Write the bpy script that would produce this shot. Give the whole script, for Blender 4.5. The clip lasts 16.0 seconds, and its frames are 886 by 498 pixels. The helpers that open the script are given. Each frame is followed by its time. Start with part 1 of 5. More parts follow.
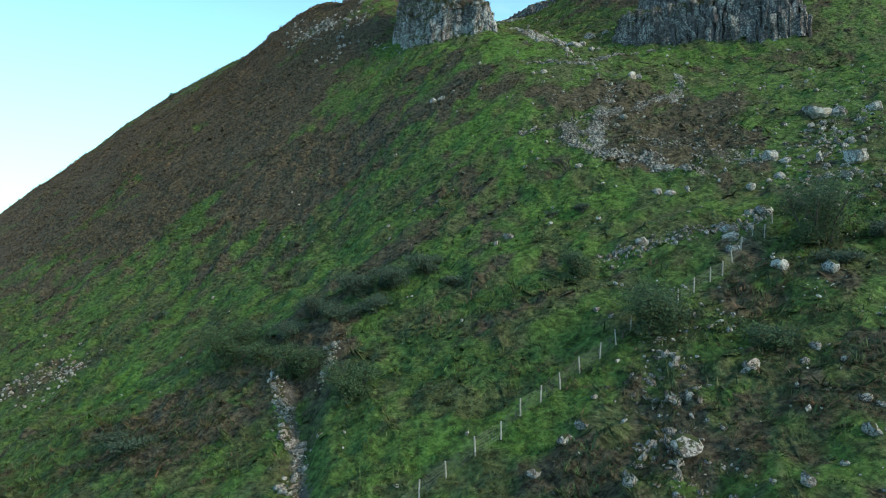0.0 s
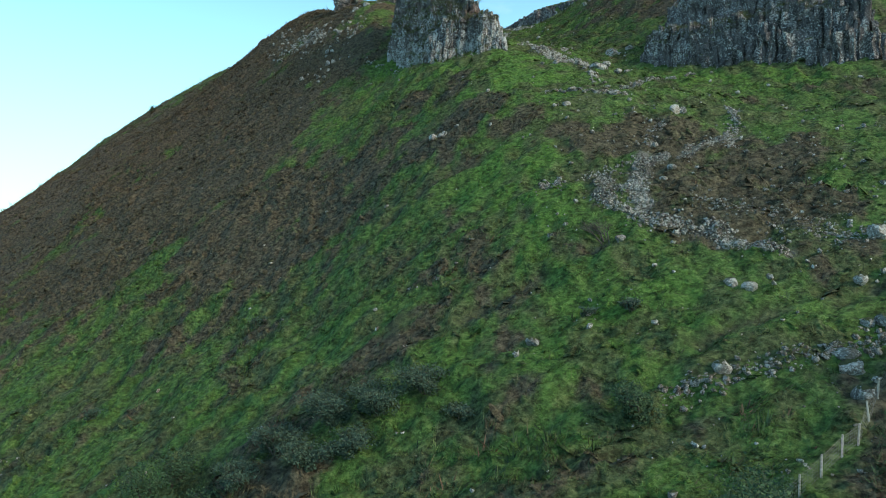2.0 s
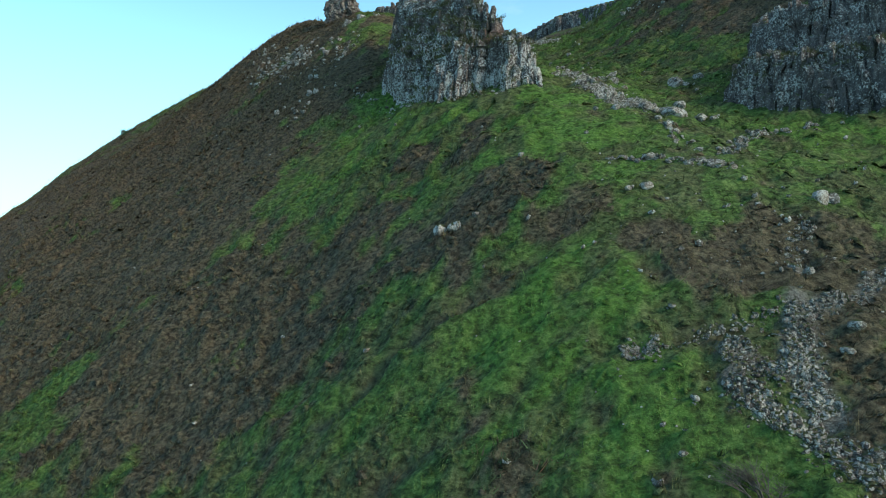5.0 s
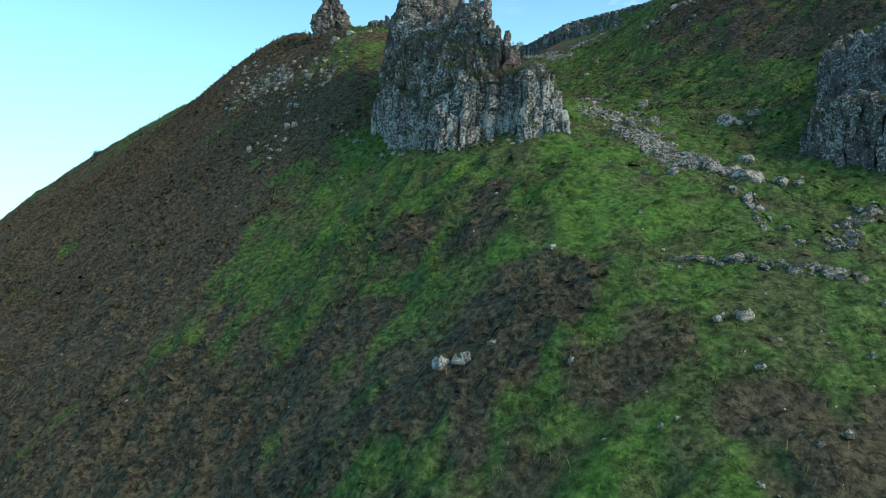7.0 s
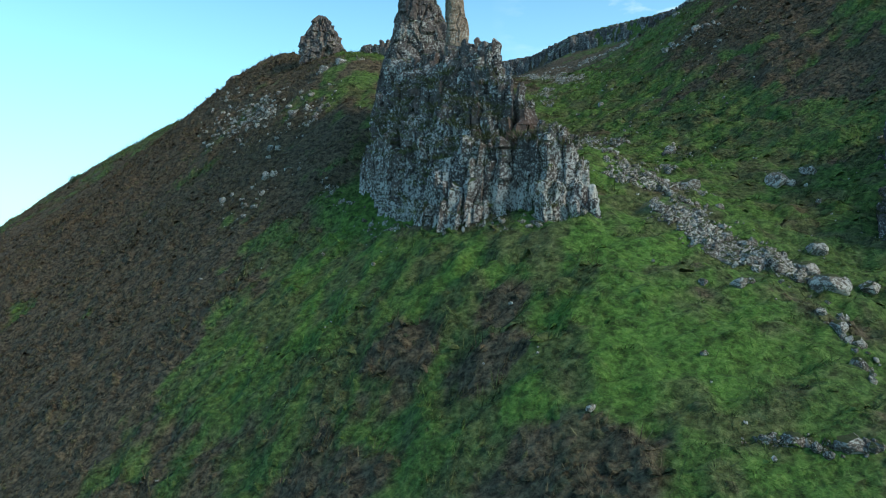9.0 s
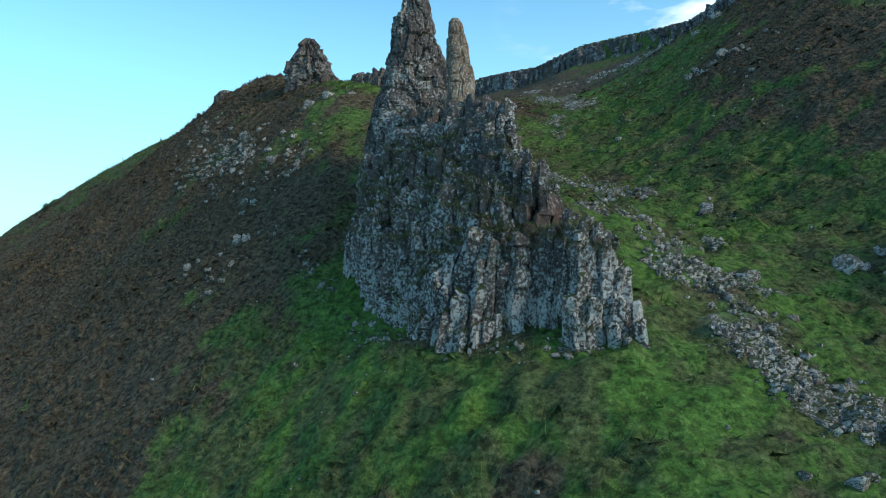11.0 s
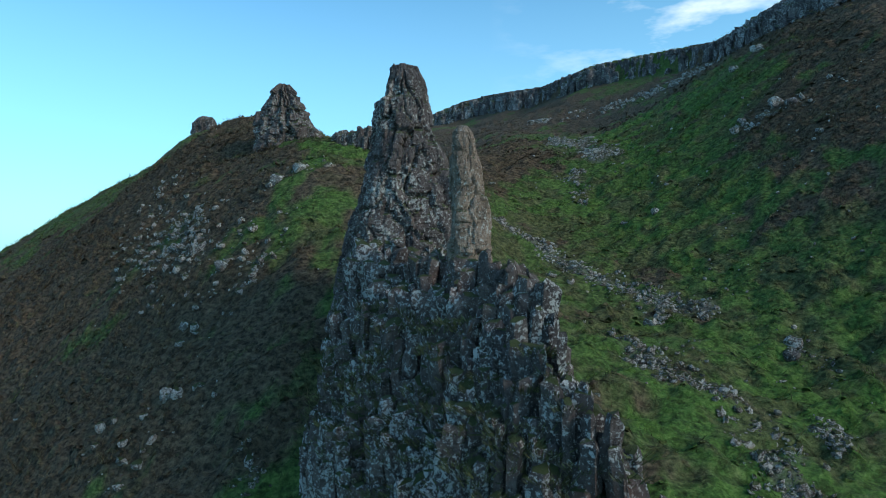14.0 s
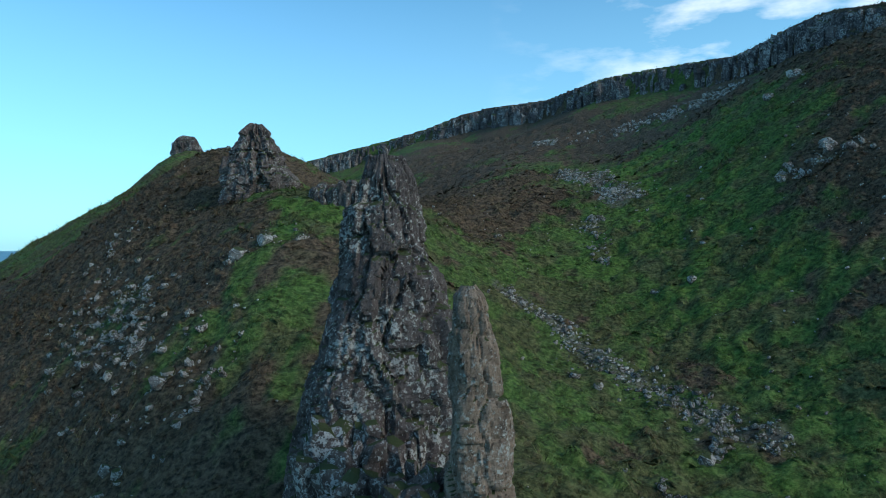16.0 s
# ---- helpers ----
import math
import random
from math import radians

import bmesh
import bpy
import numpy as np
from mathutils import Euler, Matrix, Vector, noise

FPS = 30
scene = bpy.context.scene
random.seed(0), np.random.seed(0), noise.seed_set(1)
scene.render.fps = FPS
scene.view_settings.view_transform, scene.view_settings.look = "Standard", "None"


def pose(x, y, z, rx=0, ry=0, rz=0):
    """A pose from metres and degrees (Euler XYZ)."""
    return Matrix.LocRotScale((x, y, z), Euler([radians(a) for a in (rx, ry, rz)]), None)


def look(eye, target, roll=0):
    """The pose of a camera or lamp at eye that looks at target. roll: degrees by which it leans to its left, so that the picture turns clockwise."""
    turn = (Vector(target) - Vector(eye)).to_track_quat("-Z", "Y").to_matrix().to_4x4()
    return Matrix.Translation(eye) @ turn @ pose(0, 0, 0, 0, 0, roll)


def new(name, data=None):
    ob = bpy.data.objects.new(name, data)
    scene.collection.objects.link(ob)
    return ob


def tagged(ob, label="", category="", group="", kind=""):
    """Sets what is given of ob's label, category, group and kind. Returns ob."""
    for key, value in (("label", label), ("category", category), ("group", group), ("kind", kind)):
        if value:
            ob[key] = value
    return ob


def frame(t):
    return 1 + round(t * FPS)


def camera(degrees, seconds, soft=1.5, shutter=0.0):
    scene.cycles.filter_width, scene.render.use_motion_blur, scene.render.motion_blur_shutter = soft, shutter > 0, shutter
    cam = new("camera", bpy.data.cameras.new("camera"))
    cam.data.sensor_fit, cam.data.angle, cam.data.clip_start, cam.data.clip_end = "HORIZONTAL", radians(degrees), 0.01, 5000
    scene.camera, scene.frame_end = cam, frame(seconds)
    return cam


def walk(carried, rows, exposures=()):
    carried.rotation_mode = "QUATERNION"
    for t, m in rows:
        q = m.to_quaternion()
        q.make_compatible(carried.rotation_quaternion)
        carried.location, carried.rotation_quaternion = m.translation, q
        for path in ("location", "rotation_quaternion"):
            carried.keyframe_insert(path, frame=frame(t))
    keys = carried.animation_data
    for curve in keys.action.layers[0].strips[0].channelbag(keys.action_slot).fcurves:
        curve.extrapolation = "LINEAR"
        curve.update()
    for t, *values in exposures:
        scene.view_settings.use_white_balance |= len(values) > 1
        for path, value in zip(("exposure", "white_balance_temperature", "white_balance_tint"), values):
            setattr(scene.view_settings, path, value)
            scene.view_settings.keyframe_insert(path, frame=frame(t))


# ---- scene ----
cam = camera(66.8, 16.0, soft=1.0)
METRES, EYE, TILT, LEAN, TURN = 140.0, 32.0, 0.0, 0.0, 0.0
ROWS = [
    (0.0, 0.0, 0.0, 0.0, 0.0, 0.0, 0.0),
    (0.5, -0.0002, 0.0312, 0.0156, 0.01, -0.01, 0.01),
    (1.0, -0.0003, 0.063, 0.0312, 0.05, -0.0, 0.01),
    (1.5, -0.0004, 0.0949, 0.0469, 0.07, -0.01, 0.0),
    (2.0, -0.0006, 0.1274, 0.0622, 0.08, 0.02, -0.0),
    (2.5, -0.0008, 0.1598, 0.0778, 0.11, 0.02, 0.0),
    (3.0, -0.0008, 0.1926, 0.0929, 0.18, 0.05, -0.01),
    (3.5, -0.0011, 0.2266, 0.1082, 0.54, 0.03, 0.0),
    (4.0, -0.0011, 0.2641, 0.1237, 0.93, 0.06, -0.02),
    (6.5, -0.0037, 0.4383, 0.2024, 1.01, 0.16, -0.02),
    (7.0, -0.0047, 0.4632, 0.2176, 1.01, 0.2, -0.04),
    (7.5, -0.0054, 0.4861, 0.2326, 1.02, 0.24, -0.05),
    (8.0, -0.006, 0.5076, 0.2474, 1.03, 0.25, -0.06),
    (8.5, -0.0065, 0.5281, 0.2622, 1.03, 0.26, -0.04),
    (9.0, -0.0065, 0.5478, 0.277, 1.02, 0.25, -0.04),
    (11.5, -0.0094, 0.6554, 0.3519, 0.96, 0.17, -0.05),
    (12.0, -0.0101, 0.6774, 0.3671, 0.94, 0.17, -0.05),
    (12.5, -0.011, 0.6984, 0.3823, 0.94, 0.15, -0.05),
    (13.0, -0.0116, 0.7196, 0.3976, 0.92, 0.12, -0.07),
    (13.5, -0.0119, 0.7428, 0.413, 0.91, 0.1, -0.08),
    (14.0, -0.012, 0.7672, 0.4285, 0.89, 0.09, -0.07),
    (14.5, -0.0119, 0.7913, 0.444, 0.87, 0.07, -0.06),
    (15.0, -0.0121, 0.8153, 0.4593, 0.86, 0.03, -0.04),
    (15.5, -0.0124, 0.8408, 0.4747, 0.83, -0.01, -0.03),
    (16.0, -0.0126, 0.8674, 0.4901, 0.81, -0.01, -0.02),
]
EXPOSURES = [(0.0, 1.60, 8300, 10), (7.0, 1.40, 7900, 9), (12.0, 1.12, 6950, 8), (16.0, 0.80, 6500, 8)]
walk(cam, [(t, pose(0, 0, EYE, TILT, LEAN, TURN) @ pose(METRES * x, METRES * y, METRES * z, 90 + pitch, roll, yaw)) for t, x, y, z, yaw, pitch, roll in ROWS], EXPOSURES)

# ---- light ----
world = bpy.data.worlds.new("sky")
scene.world = world
world.use_nodes = True
SUN_TURN, SUN_RISE = radians(118), radians(22)


def build_sky():
    nt = world.node_tree
    n, l = nt.nodes, nt.links
    bg = n["Background"]
    sky = n.new("ShaderNodeTexSky")
    sky.sky_type, sky.sun_disc = "NISHITA", False
    sky.sun_elevation, sky.sun_rotation = SUN_RISE, SUN_TURN
    sky.altitude, sky.air_density, sky.dust_density, sky.ozone_density = 150, 1.0, 1.0, 2.5
    co = n.new("ShaderNodeTexCoord")
    sep = n.new("ShaderNodeSeparateXYZ")
    l.new(co.outputs["Generated"], sep.inputs["Vector"])
    tint = n.new("ShaderNodeMix")
    tint.data_type, tint.blend_type = "RGBA", "MULTIPLY"
    tint.inputs["Factor"].default_value, tint.inputs["B"].default_value = 1.0, (0.44, 1.0, 1.2, 1)
    l.new(sky.outputs["Color"], tint.inputs["A"])
    # pale haze low down, thickest over the sea
    low = n.new("ShaderNodeMapRange")
    low.inputs["From Min"].default_value, low.inputs["From Max"].default_value = 0.0, 0.38
    low.inputs["To Min"].default_value, low.inputs["To Max"].default_value = 0.60, 0.10
    side = n.new("ShaderNodeMapRange")
    side.inputs["From Min"].default_value, side.inputs["From Max"].default_value = 0.5, -0.65
    side.inputs["To Min"].default_value, side.inputs["To Max"].default_value = 1.0, 0.85
    thick = n.new("ShaderNodeMath")
    thick.operation = "MULTIPLY"
    l.new(sep.outputs["Z"], low.inputs["Value"])
    l.new(sep.outputs["X"], side.inputs["Value"])
    l.new(low.outputs["Result"], thick.inputs[0])
    l.new(side.outputs["Result"], thick.inputs[1])
    haze = n.new("ShaderNodeMix")
    haze.data_type = "RGBA"
    haze.inputs["B"].default_value = (3.5, 6.6, 8.6, 1)
    l.new(thick.outputs[0], haze.inputs["Factor"])
    l.new(tint.outputs["Result"], haze.inputs["A"])
    # clouds over the plateau
    mp = n.new("ShaderNodeMapping")
    mp.inputs["Scale"].default_value = (2.4, 2.4, 7.0)
    cl = n.new("ShaderNodeTexNoise")
    cl.inputs["Scale"].default_value, cl.inputs["Detail"].default_value, cl.inputs["Roughness"].default_value = 1.9, 6, 0.55
    veil = n.new("ShaderNodeValToRGB")
    veil.color_ramp.elements[0].position, veil.color_ramp.elements[1].position = 0.52, 0.78
    east = n.new("ShaderNodeMapRange")
    east.inputs["From Min"].default_value, east.inputs["From Max"].default_value = 0.05, 0.32
    both = n.new("ShaderNodeMath")
    both.operation = "MULTIPLY"
    mix = n.new("ShaderNodeMix")
    mix.data_type = "RGBA"
    mix.inputs["B"].default_value = (9.0, 9.2, 9.2, 1)
    l.new(co.outputs["Generated"], mp.inputs["Vector"])
    l.new(mp.outputs["Vector"], cl.inputs["Vector"])
    l.new(cl.outputs["Fac"], veil.inputs["Fac"])
    l.new(sep.outputs["X"], east.inputs["Value"])
    l.new(veil.outputs["Color"], both.inputs[0])
    l.new(east.outputs["Result"], both.inputs[1])
    l.new(both.outputs[0], mix.inputs["Factor"])
    l.new(haze.outputs["Result"], mix.inputs["A"])
    l.new(mix.outputs["Result"], bg.inputs["Color"])
    bg.inputs["Strength"].default_value = 0.1


build_sky()
sun = new("sun", bpy.data.lights.new("sun", "SUN"))
sun.data.energy, sun.data.angle, sun.data.color = 0.9, radians(16), (1.0, 0.84, 0.68)
sun.matrix_world = look((0, 0, 0), (-math.sin(SUN_TURN) * math.cos(radians(30)), -math.cos(SUN_TURN) * math.cos(radians(30)), -math.sin(radians(30))))

# ---- shared arithmetic ----
XN = np.array([-170, -110, -70, -40, -15, 8, 30, 60, 120.0])
YN = np.array([0, 40, 75, 105, 130, 155, 185, 220, 270, 330, 420.0])
# heights of the hill at the crossings of XN (along a row) and YN (row by row)
HILL = np.array([
    [-35.0, -25.0, -18.6, -12.0, -5.9, 2.6, 6.3, 11.9, 25.0],
    [-24.5, -16.7, -9.8, 4.8, 12.1, 18.6, 24.5, 27.4, 46.4],
    [-17.0, -6.3, 3.4, 14.7, 25.5, 36.1, 41.4, 48.4, 66.8],
    [-10.7, 5.3, 18.1, 30.5, 43.6, 58.6, 60.1, 63.3, 86.0],
    [-1.2, 16.1, 32.6, 48.9, 62.7, 73.7, 71.1, 83.9, 101.4],
    [11.5, 25.3, 48.5, 65.5, 80.1, 83.2, 81.0, 97.8, 117.6],
    [12.4, 46.9, 69.1, 87.3, 101.6, 90.1, 93.6, 111.9, 127.1],
    [23.6, 65.8, 89.7, 111.1, 109.2, 105.1, 108.5, 128.5, 139.9],
    [37.8, 92.5, 113.3, 121.0, 111.4, 118.7, 121.5, 136.6, 143.9],
    [24.8, 97.9, 120.0, 119.9, 126.7, 131.4, 139.2, 146.8, 144.1],
    [0.0, 54.8, 87.3, 135.9, 151.4, 153.2, 144.2, 143.9, 144.0],
])


def spline_weights(nodes, x):
    """Weights of a natural cubic spline's nodes at the places x, clamped at its ends."""
    n, h = len(nodes), np.diff(nodes)
    a, b = np.eye(n), np.zeros((n, n))
    for i in range(1, n - 1):
        a[i, i - 1:i + 2] = h[i - 1] / 6, (h[i - 1] + h[i]) / 3, h[i] / 6
        b[i, i - 1:i + 2] = 1 / h[i - 1], -1 / h[i - 1] - 1 / h[i], 1 / h[i]
    m, one = np.linalg.solve(a, b), np.eye(n)
    x = np.clip(x, nodes[0], nodes[-1])
    i = np.clip(np.searchsorted(nodes, x) - 1, 0, n - 2)
    p = (nodes[i + 1] - x) / h[i]
    q = 1 - p
    return (p[:, None] * one[i] + q[:, None] * one[i + 1] + ((p ** 3 - p) * h[i] ** 2 / 6)[:, None] * m[i]
            + ((q ** 3 - q) * h[i] ** 2 / 6)[:, None] * m[i + 1])


LATTICE = np.random.RandomState(7).rand(256, 256)


def vnoise(x, y, size, seed=0):
    """Smooth noise from 0 to 1 with hills of that size in metres."""
    x, y = np.asarray(x, float) / size + 17.3 * seed + 1000, np.asarray(y, float) / size + 9.1 * seed + 1000
    i, j = np.floor(x).astype(int), np.floor(y).astype(int)
    u, v = x - i, y - j
    u, v = u * u * (3 - 2 * u), v * v * (3 - 2 * v)
    g = lambda a, b: LATTICE[a % 256, b % 256]
    return (g(i, j) * (1 - u) + g(i + 1, j) * u) * (1 - v) + (g(i, j + 1) * (1 - u) + g(i + 1, j + 1) * u) * v


def fbm(x, y, size, seed=0, octaves=4):
    total, weight, amp = 0.0, 0.0, 1.0
    for k in range(octaves):
        total = total + amp * vnoise(x, y, size / 2 ** k, seed + k)
        weight += amp
        amp *= 0.5
    return total / weight


def smooth(a, b, x):
    t = np.clip((x - a) / (b - a), 0, 1)
    return t * t * (3 - 2 * t)


def hill(x, y):
    """The smooth form of the hill."""
    x, y = np.atleast_1d(np.asarray(x, float)), np.atleast_1d(np.asarray(y, float))
    z = np.einsum("ni,ij,nj->n", spline_weights(XN, x), HILL.T, spline_weights(YN, y))
    z = z + 9 * np.exp(-((x + 79) ** 2 + (y - 312) ** 2) / 196)
    z = z - 3.4 * np.exp(-((x + 18) / 9) ** 2 - ((y - 222) / 16) ** 2)
    left, right = np.maximum(XN[0] - x, 0), np.maximum(x - XN[-1], 0)
    near, far = np.maximum(-y, 0), np.maximum(y - YN[-1], 0)
    z = z - 0.42 * left - 0.25 * near + 0.05 * np.minimum(right, 200) - 0.02 * far
    return np.maximum(z, -60 - 0.004 * (left + near))


def blot(x, y, ragged, cx, cy, rx, ry, turn=0, soft=0.5):
    """1 inside an ellipse with a ragged edge, 0 outside."""
    c, s = math.cos(radians(turn)), math.sin(radians(turn))
    u, v = ((x - cx) * c + (y - cy) * s) / rx, (-(x - cx) * s + (y - cy) * c) / ry
    d = np.sqrt(u * u + v * v) + ragged
    return 1 - smooth(1 - soft, 1 + soft * 0.4, d)


HEATHER = ((-45, 152, 30, 48, -35, 1.1), (-24, 116, 20, 16, -25, 0.9), (1, 107.5, 10, 5.5, 0, 0.62), (-8, 110, 9, 7, 0, 0.7), (2, 121.8, 2.2, 1.8, 0, 1.0), (1.6, 117.8, 2.4, 1.5, 0, 1.0), (-5, 123.5, 5, 2.2, -45, 1.0), (14.8, 97, 4, 2, 0, 0.65), (8, 102, 5, 3, 0, 0.5), (-60, 215, 40, 55, -30, 1.25),
           (-32, 173, 11, 30, -20, 1.2), (2, 235, 15, 28, 0, 1.0), (-2, 275, 13, 45, 0, 1.0), (16, 298, 16, 24, 0, 0.95), (40, 365, 70, 24, -30, 1.0), (74, 280, 9, 50, 0, 0.95), (50, 198, 17, 20, 0, 1.0), (28, 300, 50, 16, -35, 0.9), (48, 203, 14, 12, 20, 0.9), (25, 270, 40, 14, -35, 0.8),
           (60, 255, 30, 14, -60, 0.85), (27, 84, 11, 8, 0, 1.0), (24, 94.5, 12, 4.5, -5, 0.95), (33, 90, 8, 7, 0, 0.9), (-22, 62, 13, 9, 10, 0.8),
           (20, 42, 14, 6, 10, 0.45), (-12, 75, 14, 4, 20, 0.6), (-105, 185, 55, 80, -25, 1.0), (8, 330, 40, 40, 0, 1.0), (62, 215, 14, 30, -10, 0.9), (3, 84, 7, 4, 10, 0.5), (27, 52, 7, 5, 0, 0.4),
           (-4, 118, 8, 3, 10, 0.5), (50, 165, 8, 20, 20, 0.6), (36, 185, 8, 6, 0, 0.5))
LUSH = ((28, 190, 10, 14, 0, 0.8), (37, 248, 10, 30, -30, 1.4), (27, 222, 6, 14, 0, 1.2), (-20, 192, 9, 10, 0, 1.5), (-19, 180, 8, 5, 0, 1.2), (16, 140, 10, 22, 0, 0.9), (9, 95, 8, 18, -15, 1), (8, 120, 15, 13, 0, 1.3), (14, 128, 8, 10, 0, 1.2), (-12, 138, 9, 13, -20, 1.3), (40, 113, 18, 6, -15, 1), (22, 155, 12, 24, -5, 0.8),
        (-32, 80, 18, 5, 25, 0.9), (38, 225, 6, 25, -30, 0.9), (5, 46, 8, 4, 10, 0.8), (15, 70, 10, 6, 0, 0.7),
        (-14, 52, 3, 7, -10, 0.9), (20, 205, 16, 14, 0, 0.6), (52, 225, 12, 10, 0, 0.7))
BARE = ((29, 80, 7, 6, 20, 0.15), (22, 45, 9, 3, 15, 0.25), (-24, 63, 9, 4, 15, 0.3), (-6, 78, 9, 2.5, 15, 0.6), (30, 54, 4, 4, 0, 0.3), (3, 85, 4, 2, 0, 0.4), (-51, 87, 8, 5, 0, 0.9), (17, 130, 3, 12, 15, 0.4), (14, 38, 3, 6, -15, 0.6), (-11, 54, 1.6, 8, -12, 0.7), (23, 110, 6, 2, 10, 0.5),
        (5, 170, 2, 12, -5, 0.4))


def cover(x, y):
    """How much of each place is heather and bracken, lush grass and bare earth."""
    ragged = 0.7 * (fbm(x, y, 7, 31) - 0.5)
    streak = fbm(x * 0.6 + y * 0.1, y * 1.2 - x * 0.1, 5, 3)
    h = np.zeros_like(x)
    for cx, cy, rx, ry, turn, w in HEATHER:
        h = np.maximum(h, w * blot(x, y, ragged, cx, cy, rx, ry, turn))
    thick = h
    h = smooth(0.30, 0.60, h * 0.78 + (streak - 0.5) * 0.7 + (fbm(x, y, 16, 9) - 0.5) * 0.5 + (fbm(x, y, 2.4, 19, 4) - 0.5) * 1.35 + 0.1)
    lush = np.zeros_like(x)
    for cx, cy, rx, ry, turn, w in LUSH:
        lush = np.maximum(lush, w * blot(x, y, ragged, cx, cy, rx, ry, turn))
    lush = np.clip(lush * 0.75 + (fbm(x, y, 6, 21) - 0.42) * 1.3, 0, 1) * (1 - 0.75 * np.clip(thick, 0, 1))
    bare = np.zeros_like(x)
    for cx, cy, rx, ry, turn, w in BARE:
        bare = np.maximum(bare, w * blot(x, y, ragged, cx, cy, rx, ry, turn))
    bare = np.clip(bare * (0.4 + 1.2 * fbm(x, y, 2.4, 43, 3)) + (fbm(x, y, 3, 41) - 0.70) * 2, 0, 1)
    bare = np.maximum(bare, 0.75 * scarp(x, y))
    h = np.clip(h * (1 - 0.6 * np.clip(lush * 1.2 - 0.3, 0, 1) * (1 - np.clip(thick, 0, 1))) + 0.52 * smooth(0.48, 0.61, fbm(x, y, 2.6, 83, 4)), 0, 1)
    return h, lush, bare


# low eroded steps in the slope: start, end
SCARPS = ((14, 97.8, 24, 94.7), (13, 94.7, 30, 90.5), (13.7, 89.8, 19, 89.3), (24, 92, 35, 84), (-34, 78, -18, 83), (2, 77, 14, 80), (-12, 96, 6, 99), (15, 66, 30, 68), (26, 152, 34, 146), (-8, 88, 4, 90))


# beds of loose stone on the slope: half width and line
BANK_UPPER = ((33.5, 95), (30.1, 93), (27.3, 92.2), (23.7, 90.1), (21.7, 89.6))
BANK_BED = ((21.5, 90), (20, 87.6), (19.3, 85.7), (19.6, 83.6))
BANK_ARM = ((15.9, 88.1), (17.5, 86.9), (18.8, 86.1))
BANK_LOWER = ((15.5, 86.1), (16.7, 84.1), (17.8, 83.3), (18.6, 82), (19.3, 80.2), (21, 79.4), (22.6, 78.9), (23.9, 77.8), (25.4, 76.2), (28.4, 73.8))
BLOCKS = ((16.3, 131.5), (17.8, 128.4), (19.3, 125.9), (21, 124.2), (23.2, 123.8))
STRIP = ((16.7, 150.6), (17.7, 141.3), (18.3, 134.9), (18.9, 128.9), (20.3, 125.1), (22.6, 124.1))
RIBBON = ((3.5, 195.5), (8.3, 193.5), (12, 187), (13.5, 184), (16.7, 180.8), (18.8, 175.8), (21.4, 173.2), (24, 173.1))
JUMBLE = ((12.5, 160.7), (14.1, 157.5), (16.1, 155.6), (17.6, 153.8), (17.8, 149.6), (18.8, 148.4))
FAN = ((20.6, 247), (22.8, 238), (24, 230), (24.4, 224))
BEDS = ((0.45, BANK_UPPER), (0.85, BANK_BED), (0.6, BANK_ARM), (0.8, BANK_LOWER), (1.5, BLOCKS), (0.9, STRIP), (0.9, RIBBON), (0.9, JUMBLE), (2.6, FAN), (1.2, ((18.3, 215), (18, 210), (16.5, 205))), (0.4, ((-9.6, 46), (-12.0, 54), (-14.2, 62))))


def unbroken(x, y):
    """Where the stone beds of the upper slope show through the turf."""
    return np.maximum(smooth(0.42, 0.56, fbm(x, y, 6, 121, 3)), smooth(104, 100, y))


def gravel(x, y):
    """1 on the beds of loose stone, 0 off them."""
    best = np.full(x.shape, 9.0)
    wob = (fbm(x, y, 3, 67, 2) - 0.5) * 1.2
    for wide, line in BEDS:
        for (ax, ay), (bx, by) in zip(line, line[1:]):
            near = (x > min(ax, bx) - 6) & (x < max(ax, bx) + 6) & (y > min(ay, by) - 6) & (y < max(ay, by) + 6)
            ex, ey, px, py = bx - ax, by - ay, x[near], y[near]
            f = np.clip(((px - ax) * ex + (py - ay) * ey) / (ex * ex + ey * ey), 0, 1)
            best[near] = np.minimum(best[near], np.hypot(px - ax - ex * f, py - ay - ey * f) / wide)
    return smooth(1.3, 0.6, best + wob) * unbroken(x, y) * (0.55 + 0.45 * smooth(104, 100, y))


def scarp(x, y):
    """1 along the feet of the eroded steps, falling off on both sides."""
    best = np.full(x.shape, 9.0)
    wob = (fbm(x, y, 4, 57, 3) - 0.5) * 2.6
    for ax, ay, bx, by in SCARPS:
        ex, ey = bx - ax, by - ay
        f = np.clip(((x - ax) * ex + (y - ay) * ey) / (ex * ex + ey * ey), 0, 1)
        best = np.minimum(best, np.hypot(x - ax - ex * f, y + wob - ay - ey * f))
    return np.exp(-(best / 0.75) ** 2) * smooth(0.3, 0.5, fbm(x, y, 5, 59, 2))


# the plateau's rim: x, y, height
RIM = ((-130, 425, 116), (-95, 415, 128), (-75, 405, 134.5), (-50, 400, 140.5), (-29, 396, 145), (-12, 390, 149), (0, 383, 152.5), (11, 381, 155), (20, 364, 152.8), (31, 358, 153.2), (45, 335, 154.7),
       (56, 327, 155.2), (69, 312, 154), (72, 300, 151.6), (74, 285, 151.3), (72, 265, 149), (70, 250, 146), (69, 240, 143), (76, 224, 140.5), (90, 212, 141), (120, 200, 145))


